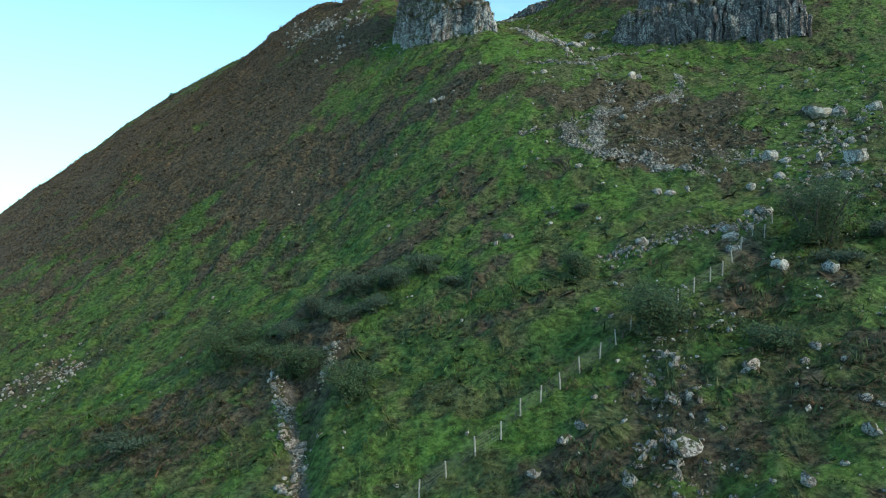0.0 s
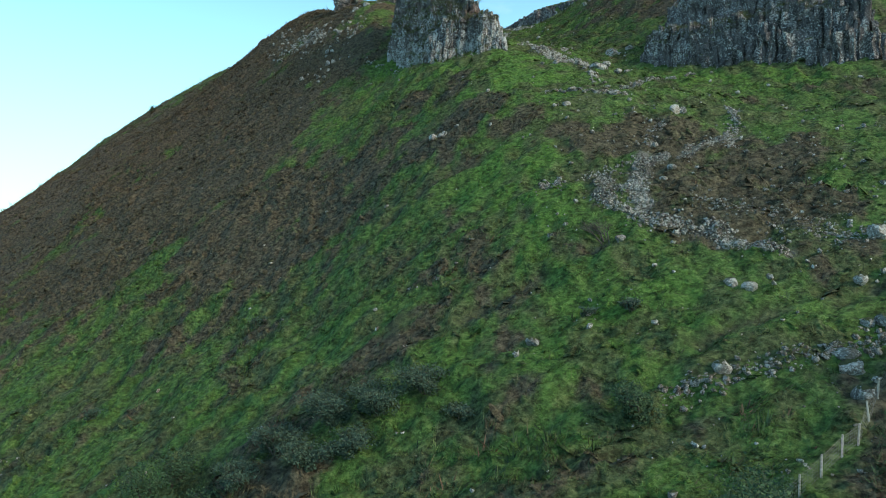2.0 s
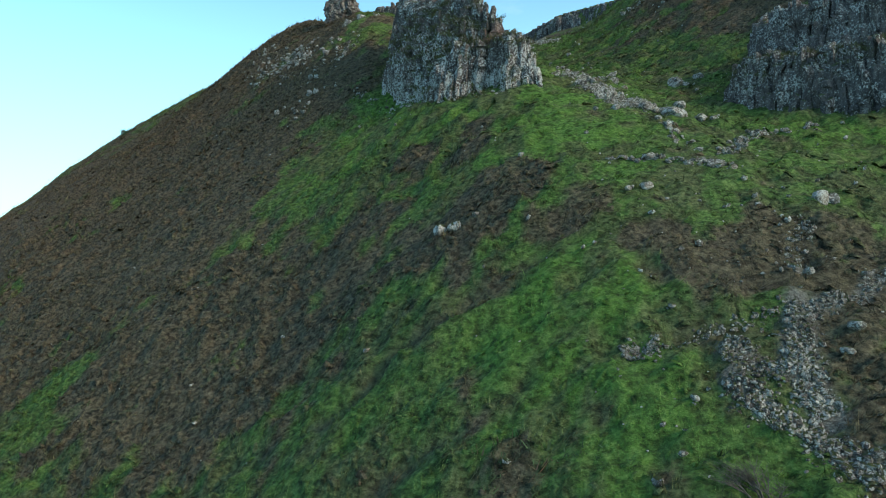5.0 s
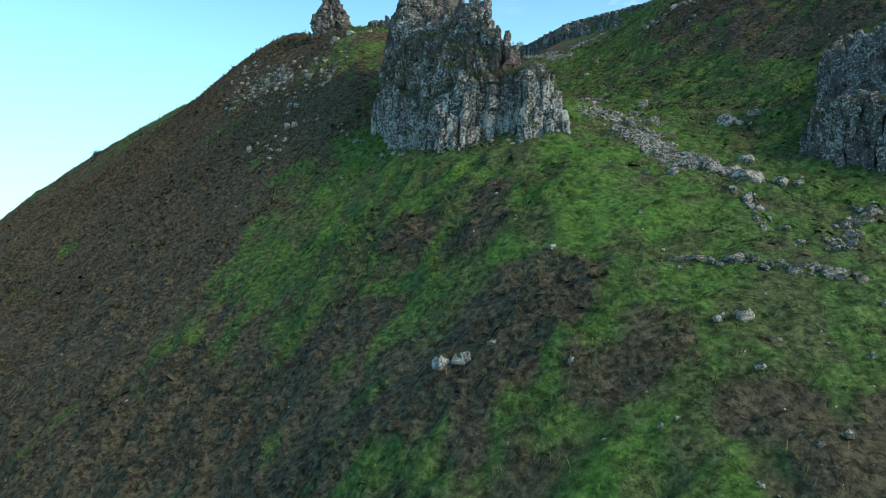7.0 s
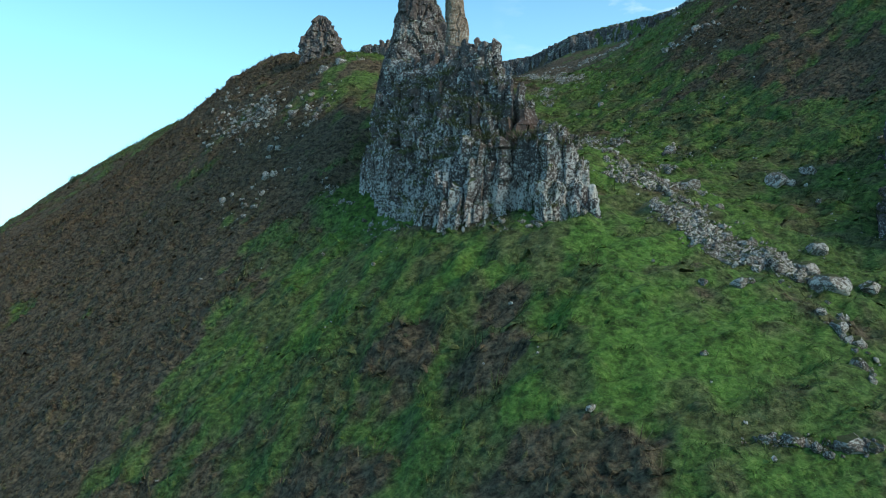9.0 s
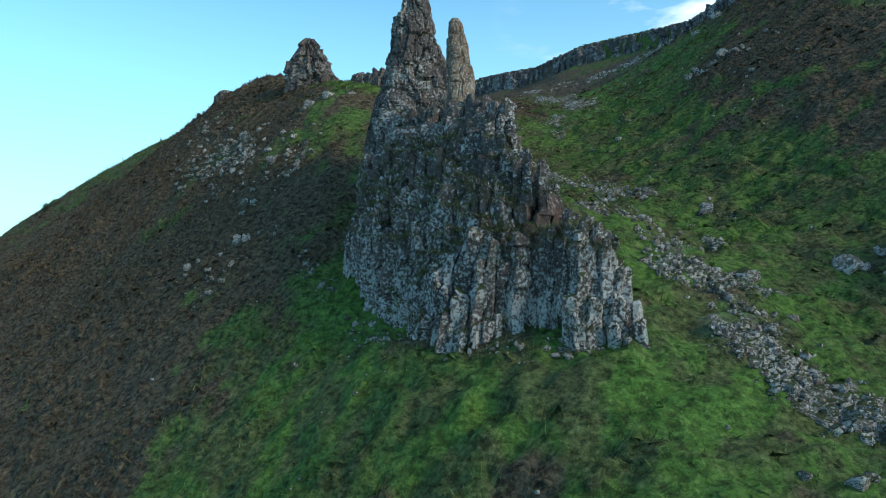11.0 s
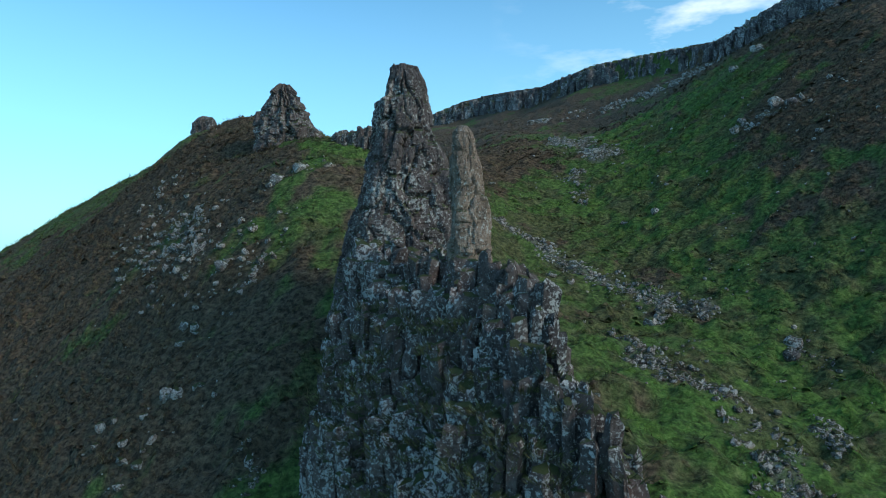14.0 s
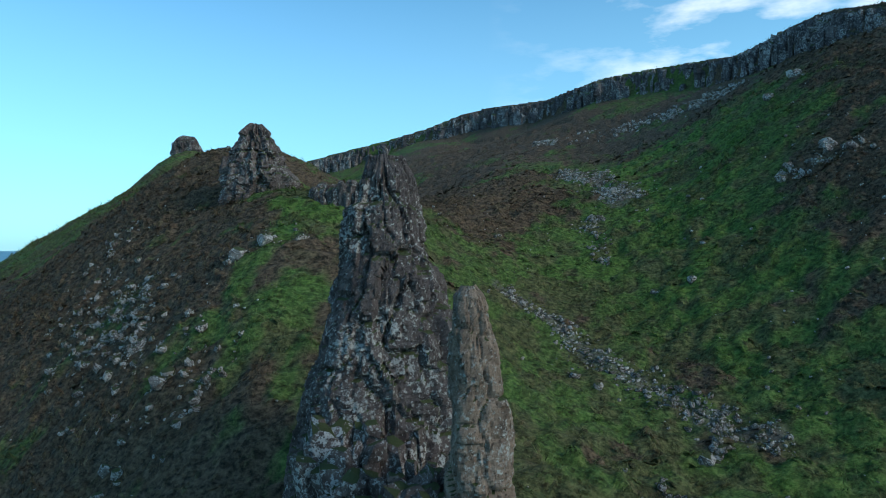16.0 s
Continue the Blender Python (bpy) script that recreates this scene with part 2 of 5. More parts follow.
def plateau(x, y):
    """The high ground behind the rim, which drops away steeply before it."""
    best, level = np.full(len(x), 1e9), np.full(len(x), -1e3)
    for (ax, ay, az), (bx, by, bz) in zip(RIM, RIM[1:]):
        ex, ey = bx - ax, by - ay
        f = np.clip(((x - ax) * ex + (y - ay) * ey) / (ex * ex + ey * ey), 0, 1)
        px, py = ax + ex * f, ay + ey * f
        d = np.hypot(x - px, y - py)
        behind = (ex * (y - py) - ey * (x - px)) / math.hypot(ex, ey)
        behind = np.where((f > 0) & (f < 1), behind, np.sign(ex * (y - ay) - ey * (x - ax)) * d)
        lip = az + (bz - az) * f
        z = np.maximum(lip + np.minimum(behind - 0.4, 0) * 3.0, lip - 6.5 + np.minimum(behind, 0) * 0.55 + np.minimum(behind + 14, 0) * 4.0) - 0.10 * np.clip(behind - 6, 0, 400)
        level = np.where(d < best, z, level)
        best = np.minimum(best, d)
    return level - 1.5 * np.maximum(-85 - x, 0) - 0.6 * np.maximum(best - 160, 0)


def ground_z(x, y):
    """The hill with its hummocks and terraces."""
    x, y = np.atleast_1d(np.asarray(x, float)), np.atleast_1d(np.asarray(y, float))
    z = hill(x, y)
    near = np.exp(-np.maximum(np.hypot(x, y - 140) - 170, 0) / 120)
    rough = (fbm(x, y, 9, 5) - 0.5) * 1.5 + (fbm(x * 0.55 + y * 0.1, y * 1.2 - x * 0.1, 2.6, 15, 3) - 0.5) * 0.75 + (vnoise(x, y, 0.9, 25) - 0.5) * 0.3
    rough = rough + 1.0 * (fbm(x * 0.6 + y * 0.1, y * 1.2 - x * 0.1, 5, 3) - 0.5)
    rough = rough + 1.2 * (fbm(x, y, 2.0, 35, 2) - 0.45) * smooth(0.35, 0.6, fbm(x, y, 13, 37, 2))
    tussock = np.abs(vnoise(x * 0.6 + y * 0.1, y * 1.1 - x * 0.1, 1.4, 45) - 0.5) * 2
    rough = rough + 0.75 * (0.45 - tussock) * (0.35 + 0.65 * smooth(0.38, 0.58, fbm(x, y, 9, 47, 2)))
    ditch = -1.3 * np.exp(-((x + 10.5 + 0.2 * (y - 50)) / 1.3) ** 2) * smooth(66, 58, y) * smooth(30, 38, y)
    phase = 1.15 * z + 2.2 * fbm(x, y, 8, 71, 2) + 1.9 * fbm(x * 0.55, y, 2.6, 73, 2)
    tread = phase - np.floor(phase)
    ledge = 0.42 * (np.minimum(tread / 0.72, (1 - tread) / 0.28) - 0.5) * (0.25 + 0.75 * smooth(0.36, 0.6, fbm(x * 0.7, y, 6, 77, 3)))
    z = z + near * (rough + ledge) + ditch - 0.7 * scarp(x, y)
    high = (y > 165) | (x > 110)
    if high.any():
        z[high] = np.maximum(z[high], plateau(x[high], y[high]))
    return z


def height(x, y):
    return float(ground_z(x, y)[0])


def rgb(*c):
    return (*c, 1.0)


# ---- materials ----
def material(name, rough=0.9):
    m = bpy.data.materials.new(name)
    m.use_nodes = True
    b = m.node_tree.nodes["Principled BSDF"]
    b.inputs["Roughness"].default_value = rough
    b.inputs["Specular IOR Level"].default_value = 0.25
    return m, m.node_tree.nodes, m.node_tree.links, b


def noise_tex(n, l, vec, scale, detail=4, rough=0.6):
    t = n.new("ShaderNodeTexNoise")
    t.inputs["Scale"].default_value, t.inputs["Detail"].default_value, t.inputs["Roughness"].default_value = scale, detail, rough
    if vec is not None:
        l.new(vec, t.inputs["Vector"])
    return t.outputs["Fac"]


def ramp(n, l, fac, *stops):
    r = n.new("ShaderNodeValToRGB")
    e = r.color_ramp.elements
    while len(e) < len(stops):
        e.new(0.5)
    for k, (p, c) in enumerate(stops):
        e[k].position, e[k].color = p, rgb(*c)
    l.new(fac, r.inputs["Fac"])
    return r.outputs["Color"]


def mixed(n, l, fac, a, b, mode="MIX"):
    m = n.new("ShaderNodeMix")
    m.data_type, m.blend_type = "RGBA", mode
    for key, v in (("Factor", fac), ("A", a), ("B", b)):
        if isinstance(v, tuple):
            m.inputs[key].default_value = rgb(*v)
        elif isinstance(v, float):
            m.inputs[key].default_value = v
        else:
            l.new(v, m.inputs[key])
    return m.outputs["Result"]


def bumped(n, l, b, fac, strength, distance):
    t = n.new("ShaderNodeBump")
    t.inputs["Strength"].default_value, t.inputs["Distance"].default_value = strength, distance
    l.new(fac, t.inputs["Height"])
    l.new(t.outputs["Normal"], b.inputs["Normal"])


def cover_colour(n, l, vec):
    """The hill's plants: grass, lush grass, heather and bracken, bare earth."""
    at = n.new("ShaderNodeAttribute")
    at.attribute_name = "cover"
    sep = n.new("ShaderNodeSeparateColor")
    l.new(at.outputs["Color"], sep.inputs["Color"])
    drawn = n.new("ShaderNodeMapping")
    drawn.inputs["Scale"].default_value = (0.85, 1.0, 1.1)
    l.new(vec, drawn.inputs["Vector"])
    fine, mid = noise_tex(n, l, drawn.outputs["Vector"], 2.4, 6, 0.72), noise_tex(n, l, vec, 0.35, 4)
    # tussocks stand apart: litter and shade between them put into the colour, crests lighter
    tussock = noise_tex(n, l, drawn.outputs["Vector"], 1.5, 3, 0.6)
    thatch_shade = ramp(n, l, tussock, (0.36, (0.5, 0.48, 0.45)), (0.46, (0.95, 0.95, 0.92)), (0.66, (1.2, 1.2, 1.12)))
    grass = ramp(n, l, fine, (0.36, (0.014, 0.032, 0.010)), (0.5, (0.054, 0.112, 0.028)), (0.68, (0.150, 0.218, 0.076)))
    lush = ramp(n, l, fine, (0.36, (0.020, 0.058, 0.011)), (0.51, (0.060, 0.148, 0.026)), (0.68, (0.140, 0.245, 0.064)))
    heath = ramp(n, l, fine, (0.36, (0.016, 0.015, 0.010)), (0.5, (0.084, 0.065, 0.045)), (0.63, (0.144, 0.112, 0.080)), (0.76, (0.175, 0.128, 0.085)))
    earth = ramp(n, l, fine, (0.3, (0.035, 0.028, 0.021)), (0.7, (0.115, 0.090, 0.066)))
    c = mixed(n, l, sep.outputs["Green"], grass, lush)
    c = mixed(n, l, mid, c, mixed(n, l, 0.35, c, (0.085, 0.112, 0.040)))
    c = mixed(n, l, sep.outputs["Red"], c, heath)
    c = mixed(n, l, sep.outputs["Blue"], c, earth)
    # dry: plants tinted greener low, more olive high, to offset the keyed white balance
    place = n.new("ShaderNodeSeparateXYZ")
    l.new(vec, place.inputs["Vector"])
    dry = n.new("ShaderNodeMapRange")
    dry.inputs["From Min"].default_value, dry.inputs["From Max"].default_value = 85, 190
    l.new(place.outputs["Y"], dry.inputs["Value"])
    c = mixed(n, l, 1.0, c, mixed(n, l, dry.outputs["Result"], (0.95, 1.02, 0.97), (1.16, 1.0, 0.93)), "MULTIPLY")
    c = mixed(n, l, 1.0, c, thatch_shade, "MULTIPLY")
    grit = ramp(n, l, noise_tex(n, l, vec, 4.5, 5, 0.8), (0.36, (0.026, 0.024, 0.020)), (0.53, (0.145, 0.135, 0.118)), (0.72, (0.32, 0.305, 0.275)))
    return mixed(n, l, at.outputs["Alpha"], c, grit), mixed(n, l, 0.6, fine, tussock)


def ground_material():
    m, n, l, b = material("hill_ground", 0.95)
    co = n.new("ShaderNodeTexCoord").outputs["Object"]
    c, fine = cover_colour(n, l, co)
    l.new(c, b.inputs["Base Color"])
    bumped(n, l, b, fine, 1.0, 0.6)
    return m


def plant_material():
    m, n, l, b = material("grass_and_heather", 0.8)
    geo = n.new("ShaderNodeNewGeometry")
    co = n.new("ShaderNodeTexCoord").outputs["Object"]
    c, fine = cover_colour(n, l, co)
    tuft = n.new("ShaderNodeAttribute")
    tuft.attribute_name = "tuft"
    # some tufts are bleached straw, some dark and fresh
    sep = n.new("ShaderNodeSeparateColor")
    l.new(tuft.outputs["Color"], sep.inputs["Color"])
    c = mixed(n, l, sep.outputs["Green"], c, (0.20, 0.20, 0.105))
    shade = ramp(n, l, sep.outputs["Red"], (0.0, (0.6, 0.62, 0.6)), (0.5, (1.0, 1.0, 0.97)), (1.0, (1.45, 1.42, 1.3)))
    c = mixed(n, l, 1.0, c, shade, "MULTIPLY")
    tone = ramp(n, l, geo.outputs["Random Per Island"], (0.0, (0.62, 0.62, 0.6)), (0.5, (1.0, 1.0, 1.0)), (1.0, (1.4, 1.4, 1.3)))
    l.new(mixed(n, l, 1.0, c, tone, "MULTIPLY"), b.inputs["Base Color"])
    bumped(n, l, b, fine, 0.8, 0.2)
    return m


def rock_material(name, dark, mid, lichen, spots, stretch, shift=0.0, foot=None, scar=None):
    """Weathered basalt: upright grain, pale lichen blotches, moss on flat tops."""
    m, n, l, b = material(name, 0.88)
    co = n.new("ShaderNodeTexCoord").outputs["Object"]
    info = n.new("ShaderNodeObjectInfo")
    off = n.new("ShaderNodeVectorMath")
    off.operation = "MULTIPLY_ADD"
    off.inputs[1].default_value = (1, 1, 1)
    l.new(co, off.inputs[0])
    mul = n.new("ShaderNodeMath")
    mul.operation = "MULTIPLY"
    mul.inputs[1].default_value = shift
    l.new(info.outputs["Random"], mul.inputs[0])
    l.new(mul.outputs[0], off.inputs[2])
    co = off.outputs[0]
    mp = n.new("ShaderNodeMapping")
    mp.inputs["Scale"].default_value = (1, 1, stretch)
    l.new(co, mp.inputs["Vector"])
    up = mp.outputs["Vector"]
    grain = noise_tex(n, l, up, 1.6, 7, 0.7)
    base = ramp(n, l, grain, (0.28, dark), (0.55, mid), (0.8, tuple(min(1, 1.7 * v) for v in mid)))
    tone = ramp(n, l, info.outputs["Random"], (0.0, (0.72, 0.70, 0.72)), (0.5, (1, 1, 1)), (1.0, (1.25, 1.16, 1.1)))
    base = mixed(n, l, 1.0, base, tone, "MULTIPLY")
    big, small = noise_tex(n, l, co, 0.3, 5, 0.65), noise_tex(n, l, up, 2.7, 8, 0.78)
    fleck = noise_tex(n, l, co, 4.2, 6, 0.74)
    amount = n.new("ShaderNodeMath")
    amount.operation = "MULTIPLY_ADD"
    amount.inputs[1].default_value = 0.5
    l.new(big, amount.inputs[0])
    l.new(fleck, amount.inputs[2])
    thick = amount.outputs[0]
    where = n.new("ShaderNodeNewGeometry").outputs["Position"]
    if foot:
        # lichen grows thicker on the lower tiers
        part_z = n.new("ShaderNodeSeparateXYZ")
        l.new(where, part_z.inputs["Vector"])
        fall = n.new("ShaderNodeMapRange")
        for key, value in zip(("From Min", "From Max", "To Min", "To Max"), foot):
            fall.inputs[key].default_value = value
        l.new(part_z.outputs["Z"], fall.inputs["Value"])
        plus = n.new("ShaderNodeMath")
        l.new(thick, plus.inputs[0])
        l.new(fall.outputs["Result"], plus.inputs[1])
        thick = plus.outputs[0]
    pale = ramp(n, l, thick, (spots + 0.03, (0, 0, 0)), (spots + 0.07, (1, 1, 1)))
    c = mixed(n, l, pale, base, lichen)
    dots = ramp(n, l, noise_tex(n, l, co, 7.0, 4, 0.75), (0.60, (0, 0, 0)), (0.64, (0.8, 0.8, 0.8)))
    c = mixed(n, l, dots, c, tuple(0.85 * v for v in lichen))
    gaps = ramp(n, l, noise_tex(n, l, up, 6.0, 6, 0.8), (0.36, (0.25, 0.25, 0.25)), (0.46, (1, 1, 1)))
    c = mixed(n, l, 1.0, c, gaps, "MULTIPLY")
    rust = ramp(n, l, noise_tex(n, l, co, 0.35, 3), (0.66, (0, 0, 0)), (0.78, (0.55, 0.55, 0.55)))
    c = mixed(n, l, rust, c, (0.085, 0.050, 0.038))
    if scar:
        # a fresh red break
        gap = n.new("ShaderNodeVectorMath")
        gap.operation = "DISTANCE"
        gap.inputs[1].default_value = scar
        l.new(where, gap.inputs[0])
        edge = n.new("ShaderNodeMath")
        edge.operation = "MULTIPLY_ADD"
        edge.inputs[1].default_value = 1.6
        l.new(small, edge.inputs[0])
        l.new(gap.outputs["Value"], edge.inputs[2])
        near = n.new("ShaderNodeMapRange")
        near.inputs["From Min"].default_value, near.inputs["From Max"].default_value = 2.0, 2.9
        near.inputs["To Min"].default_value, near.inputs["To Max"].default_value = 0.6, 0.0
        l.new(edge.outputs[0], near.inputs["Value"])
        c = mixed(n, l, near.outputs["Result"], c, (0.15, 0.075, 0.056))
    geo = n.new("ShaderNodeNewGeometry")
    sep = n.new("ShaderNodeSeparateXYZ")
    l.new(geo.outputs["Normal"], sep.inputs["Vector"])
    add = n.new("ShaderNodeMath")
    add.operation = "MULTIPLY_ADD"
    add.inputs[1].default_value = 0.5
    l.new(small, add.inputs[0])
    l.new(sep.outputs["Z"], add.inputs[2])
    moss = ramp(n, l, add.outputs[0], (0.98, (0, 0, 0)), (1.1, (1, 1, 1)))
    c = mixed(n, l, moss, c, mixed(n, l, grain, (0.030, 0.036, 0.014), (0.085, 0.10, 0.035)))
    l.new(c, b.inputs["Base Color"])
    bumped(n, l, b, small, 1.0, 0.26)
    return m


GROUND, PLANTS = ground_material(), plant_material()
BASALT = rock_material("basalt", (0.028, 0.023, 0.024), (0.120, 0.096, 0.090), (0.51, 0.48, 0.46), 0.765, 0.7, 3.0, (75, 83, 0.08, 0.0), (4.4, 133.6, 81.4))
CRAG = rock_material("crag_basalt", (0.030, 0.024, 0.025), (0.125, 0.098, 0.092), (0.45, 0.42, 0.39), 0.785, 0.7, 3.0)
EDGE = rock_material("cliff_basalt", (0.026, 0.023, 0.025), (0.112, 0.096, 0.096), (0.48, 0.45, 0.43), 0.765, 0.6, 3.0)
PALE = rock_material("pale_stone", (0.11, 0.098, 0.088), (0.25, 0.228, 0.205), (0.55, 0.52, 0.485), 0.72, 0.9, 40.0)
STONE = rock_material("boulder_stone", (0.048, 0.040, 0.036), (0.15, 0.126, 0.11), (0.50, 0.465, 0.43), 0.71, 0.9, 40.0)


# ---- building helpers ----
def mesh_object(name, verts, faces, mat, parent=None, label=""):
    me = bpy.data.meshes.new(name)
    me.from_pydata(verts, [], faces)
    me.materials.append(mat)
    ob = new(name, me)
    if parent:
        ob.parent = parent
    return tagged(ob, label)


def part(name, bm, mat, parent, label=""):
    me = bpy.data.meshes.new(name)
    bm.to_mesh(me)
    bm.free()
    me.materials.append(mat)
    ob = new(name, me)
    ob.parent = parent
    return tagged(ob, label)


def big_mesh(name, verts, loops, size, mat, cov=None, tuft=None):
    """A large mesh of faces with the same number of corners, from arrays."""
    me = bpy.data.meshes.new(name)
    faces = len(loops) // size
    me.vertices.add(len(verts))
    me.vertices.foreach_set("co", np.asarray(verts, np.float32).ravel())
    me.loops.add(len(loops))
    me.loops.foreach_set("vertex_index", np.asarray(loops, np.int32))
    me.polygons.add(faces)
    me.polygons.foreach_set("loop_start", np.arange(0, len(loops), size, dtype=np.int32))
    me.polygons.foreach_set("loop_total", np.full(faces, size, np.int32))
    if cov is not None:
        a = me.attributes.new("cover", "FLOAT_COLOR", "POINT")
        a.data.foreach_set("color", np.asarray(cov, np.float32).ravel())
    if tuft is not None:
        a = me.attributes.new("tuft", "FLOAT_COLOR", "POINT")
        a.data.foreach_set("color", np.asarray(tuft, np.float32).ravel())
    me.update(calc_edges=True)
    me.materials.append(mat)
    return new(name, me)


def cover_rows(x, y):
    h, lu, ba = cover(x, y)
    return np.stack([h, lu, ba, gravel(x, y)], 1)


# ---- the hill ----
def steps(lo, hi, fine, far_lo, far_hi):
    core = np.arange(lo, hi + fine, fine)
    out, s, p = [], fine, hi
    while p < far_hi:
        s = min(s * 1.1, 1.8) if p < 440 else s * 1.2
        p += s
        out.append(p)
    inn, s, p = [], fine, lo
    while p > far_lo:
        s = min(s * 1.1, 1.8) if p > -130 and lo < 0 else s * 1.2
        p -= s
        inn.append(p)
    return np.array(inn[::-1] + list(core) + out)


def build_ground():
    xs, ys = steps(-72, 72, 0.38, -3300, 3300), steps(33, 245, 0.40, -3300, 3300)
    gx, gy = np.meshgrid(xs, ys)
    x, y = gx.ravel(), gy.ravel()
    v = np.stack([x, y, ground_z(x, y)], 1)
    w, h = len(xs), len(ys)
    i = (np.arange(h - 1)[:, None] * w + np.arange(w - 1)).ravel()
    loops = np.stack([i, i + 1, i + w + 1, i + w], 1).ravel()
    ob = big_mesh("ground", v, loops, 4, GROUND, cover_rows(x, y))
    ob.data.polygons.foreach_set("use_smooth", np.ones(len(ob.data.polygons), bool))
    tagged(ob, "steep hillside of rough grass, brown heather and bracken", "hillside", kind="structure")


build_ground()


def build_sea():
    m, n, l, b = material("sea_water", 0.35)
    co = n.new("ShaderNodeTexCoord").outputs["Object"]
    l.new(ramp(n, l, noise_tex(n, l, co, 0.01, 4), (0.3, (0.02, 0.10, 0.17)), (0.7, (0.03, 0.14, 0.22))), b.inputs["Base Color"])
    verts, faces, count = [], [], 96
    rings = [(700, -58), (1500, -45), (2800, -5), (3900, 45), (4780, 86)]
    for r, z in rings:
        for k in range(count):
            a = 2 * math.pi * k / count
            verts.append((r * math.cos(a), 150 + r * math.sin(a), z))
    for j in range(len(rings) - 1):
        for k in range(count):
            a, c = j * count + k, j * count + (k + 1) % count
            faces.append((a, c, c + count, a + count))
    tagged(mesh_object("water", verts, faces, m), "calm blue sea far below the hill", "sea", kind="structure")


build_sea()


# ---- rock ----
def column_mesh(cx, cy, z0, z1, r, rng, lean=(0, 0), lift=1.3, sides=0):
    """One weathered basalt column: a pile of uneven blocks on joints, with a chamfered, slanting top."""
    sides = sides or rng.choice((4, 5, 5, 6, 6, 7))
    turn = rng.random() * 6.28
    shape = [(turn + 6.283 * (k + rng.uniform(-0.28, 0.28)) / sides, rng.uniform(0.74, 1.2)) for k in range(sides)]
    slope = (rng.uniform(-0.6, 0.6), rng.uniform(-0.3, 0.7))
    rings, z = [], z0
    while z < z1 - 0.2:
        top = min(z1, z + lift * rng.uniform(0.4, 1.7))
        if z1 - top < 0.45:
            top = z1
        g, dx, dy = rng.uniform(0.78, 1.14), rng.uniform(-0.2, 0.2) * r, rng.uniform(-0.2, 0.2) * r
        rings += [(z, g, dx, dy), (top - 0.1, g * rng.uniform(0.92, 1.0), dx, dy)]
        z = top
    rings.append((z1 + 0.12, rings[-1][1] * rng.uniform(0.45, 0.85), rings[-1][2], rings[-1][3]))
    verts, faces, count = [], [], len(rings) - 1
    for j, (z, g, dx, dy) in enumerate(rings):
        x0, y0 = cx + dx + lean[0] * (z - z0), cy + dy + lean[1] * (z - z0)
        for a, s in shape:
            rr = r * s * g * rng.uniform(0.93, 1.07)
            x, y = rr * math.cos(a), rr * math.sin(a)
            tip = slope[0] * x + slope[1] * y if j >= count - 1 else rng.uniform(-0.07, 0.07)
            at = Vector((x0 + x, y0 + y, z + tip))
            verts.append(tuple(at + 0.42 * noise.noise_vector(at * 0.45) + 0.16 * noise.noise_vector(at * 1.7)))
    for j in range(count):
        for k in range(sides):
            a, c = j * sides + k, j * sides + (k + 1) % sides
            faces.append((a, c, c + sides, a + sides))
    faces.append(tuple(count * sides + k for k in range(sides)))
    return verts, faces


def inside_depth(poly, x, y):
    """Depth inside a convex polygon whose corners run anticlockwise; below 0 outside."""
    d = 1e9
    for (ax, ay), (bx, by) in zip(poly, poly[1:] + poly[:1]):
        ex, ey = bx - ax, by - ay
        d = min(d, (ex * (y - ay) - ey * (x - ax)) / math.hypot(ex, ey))
    return d


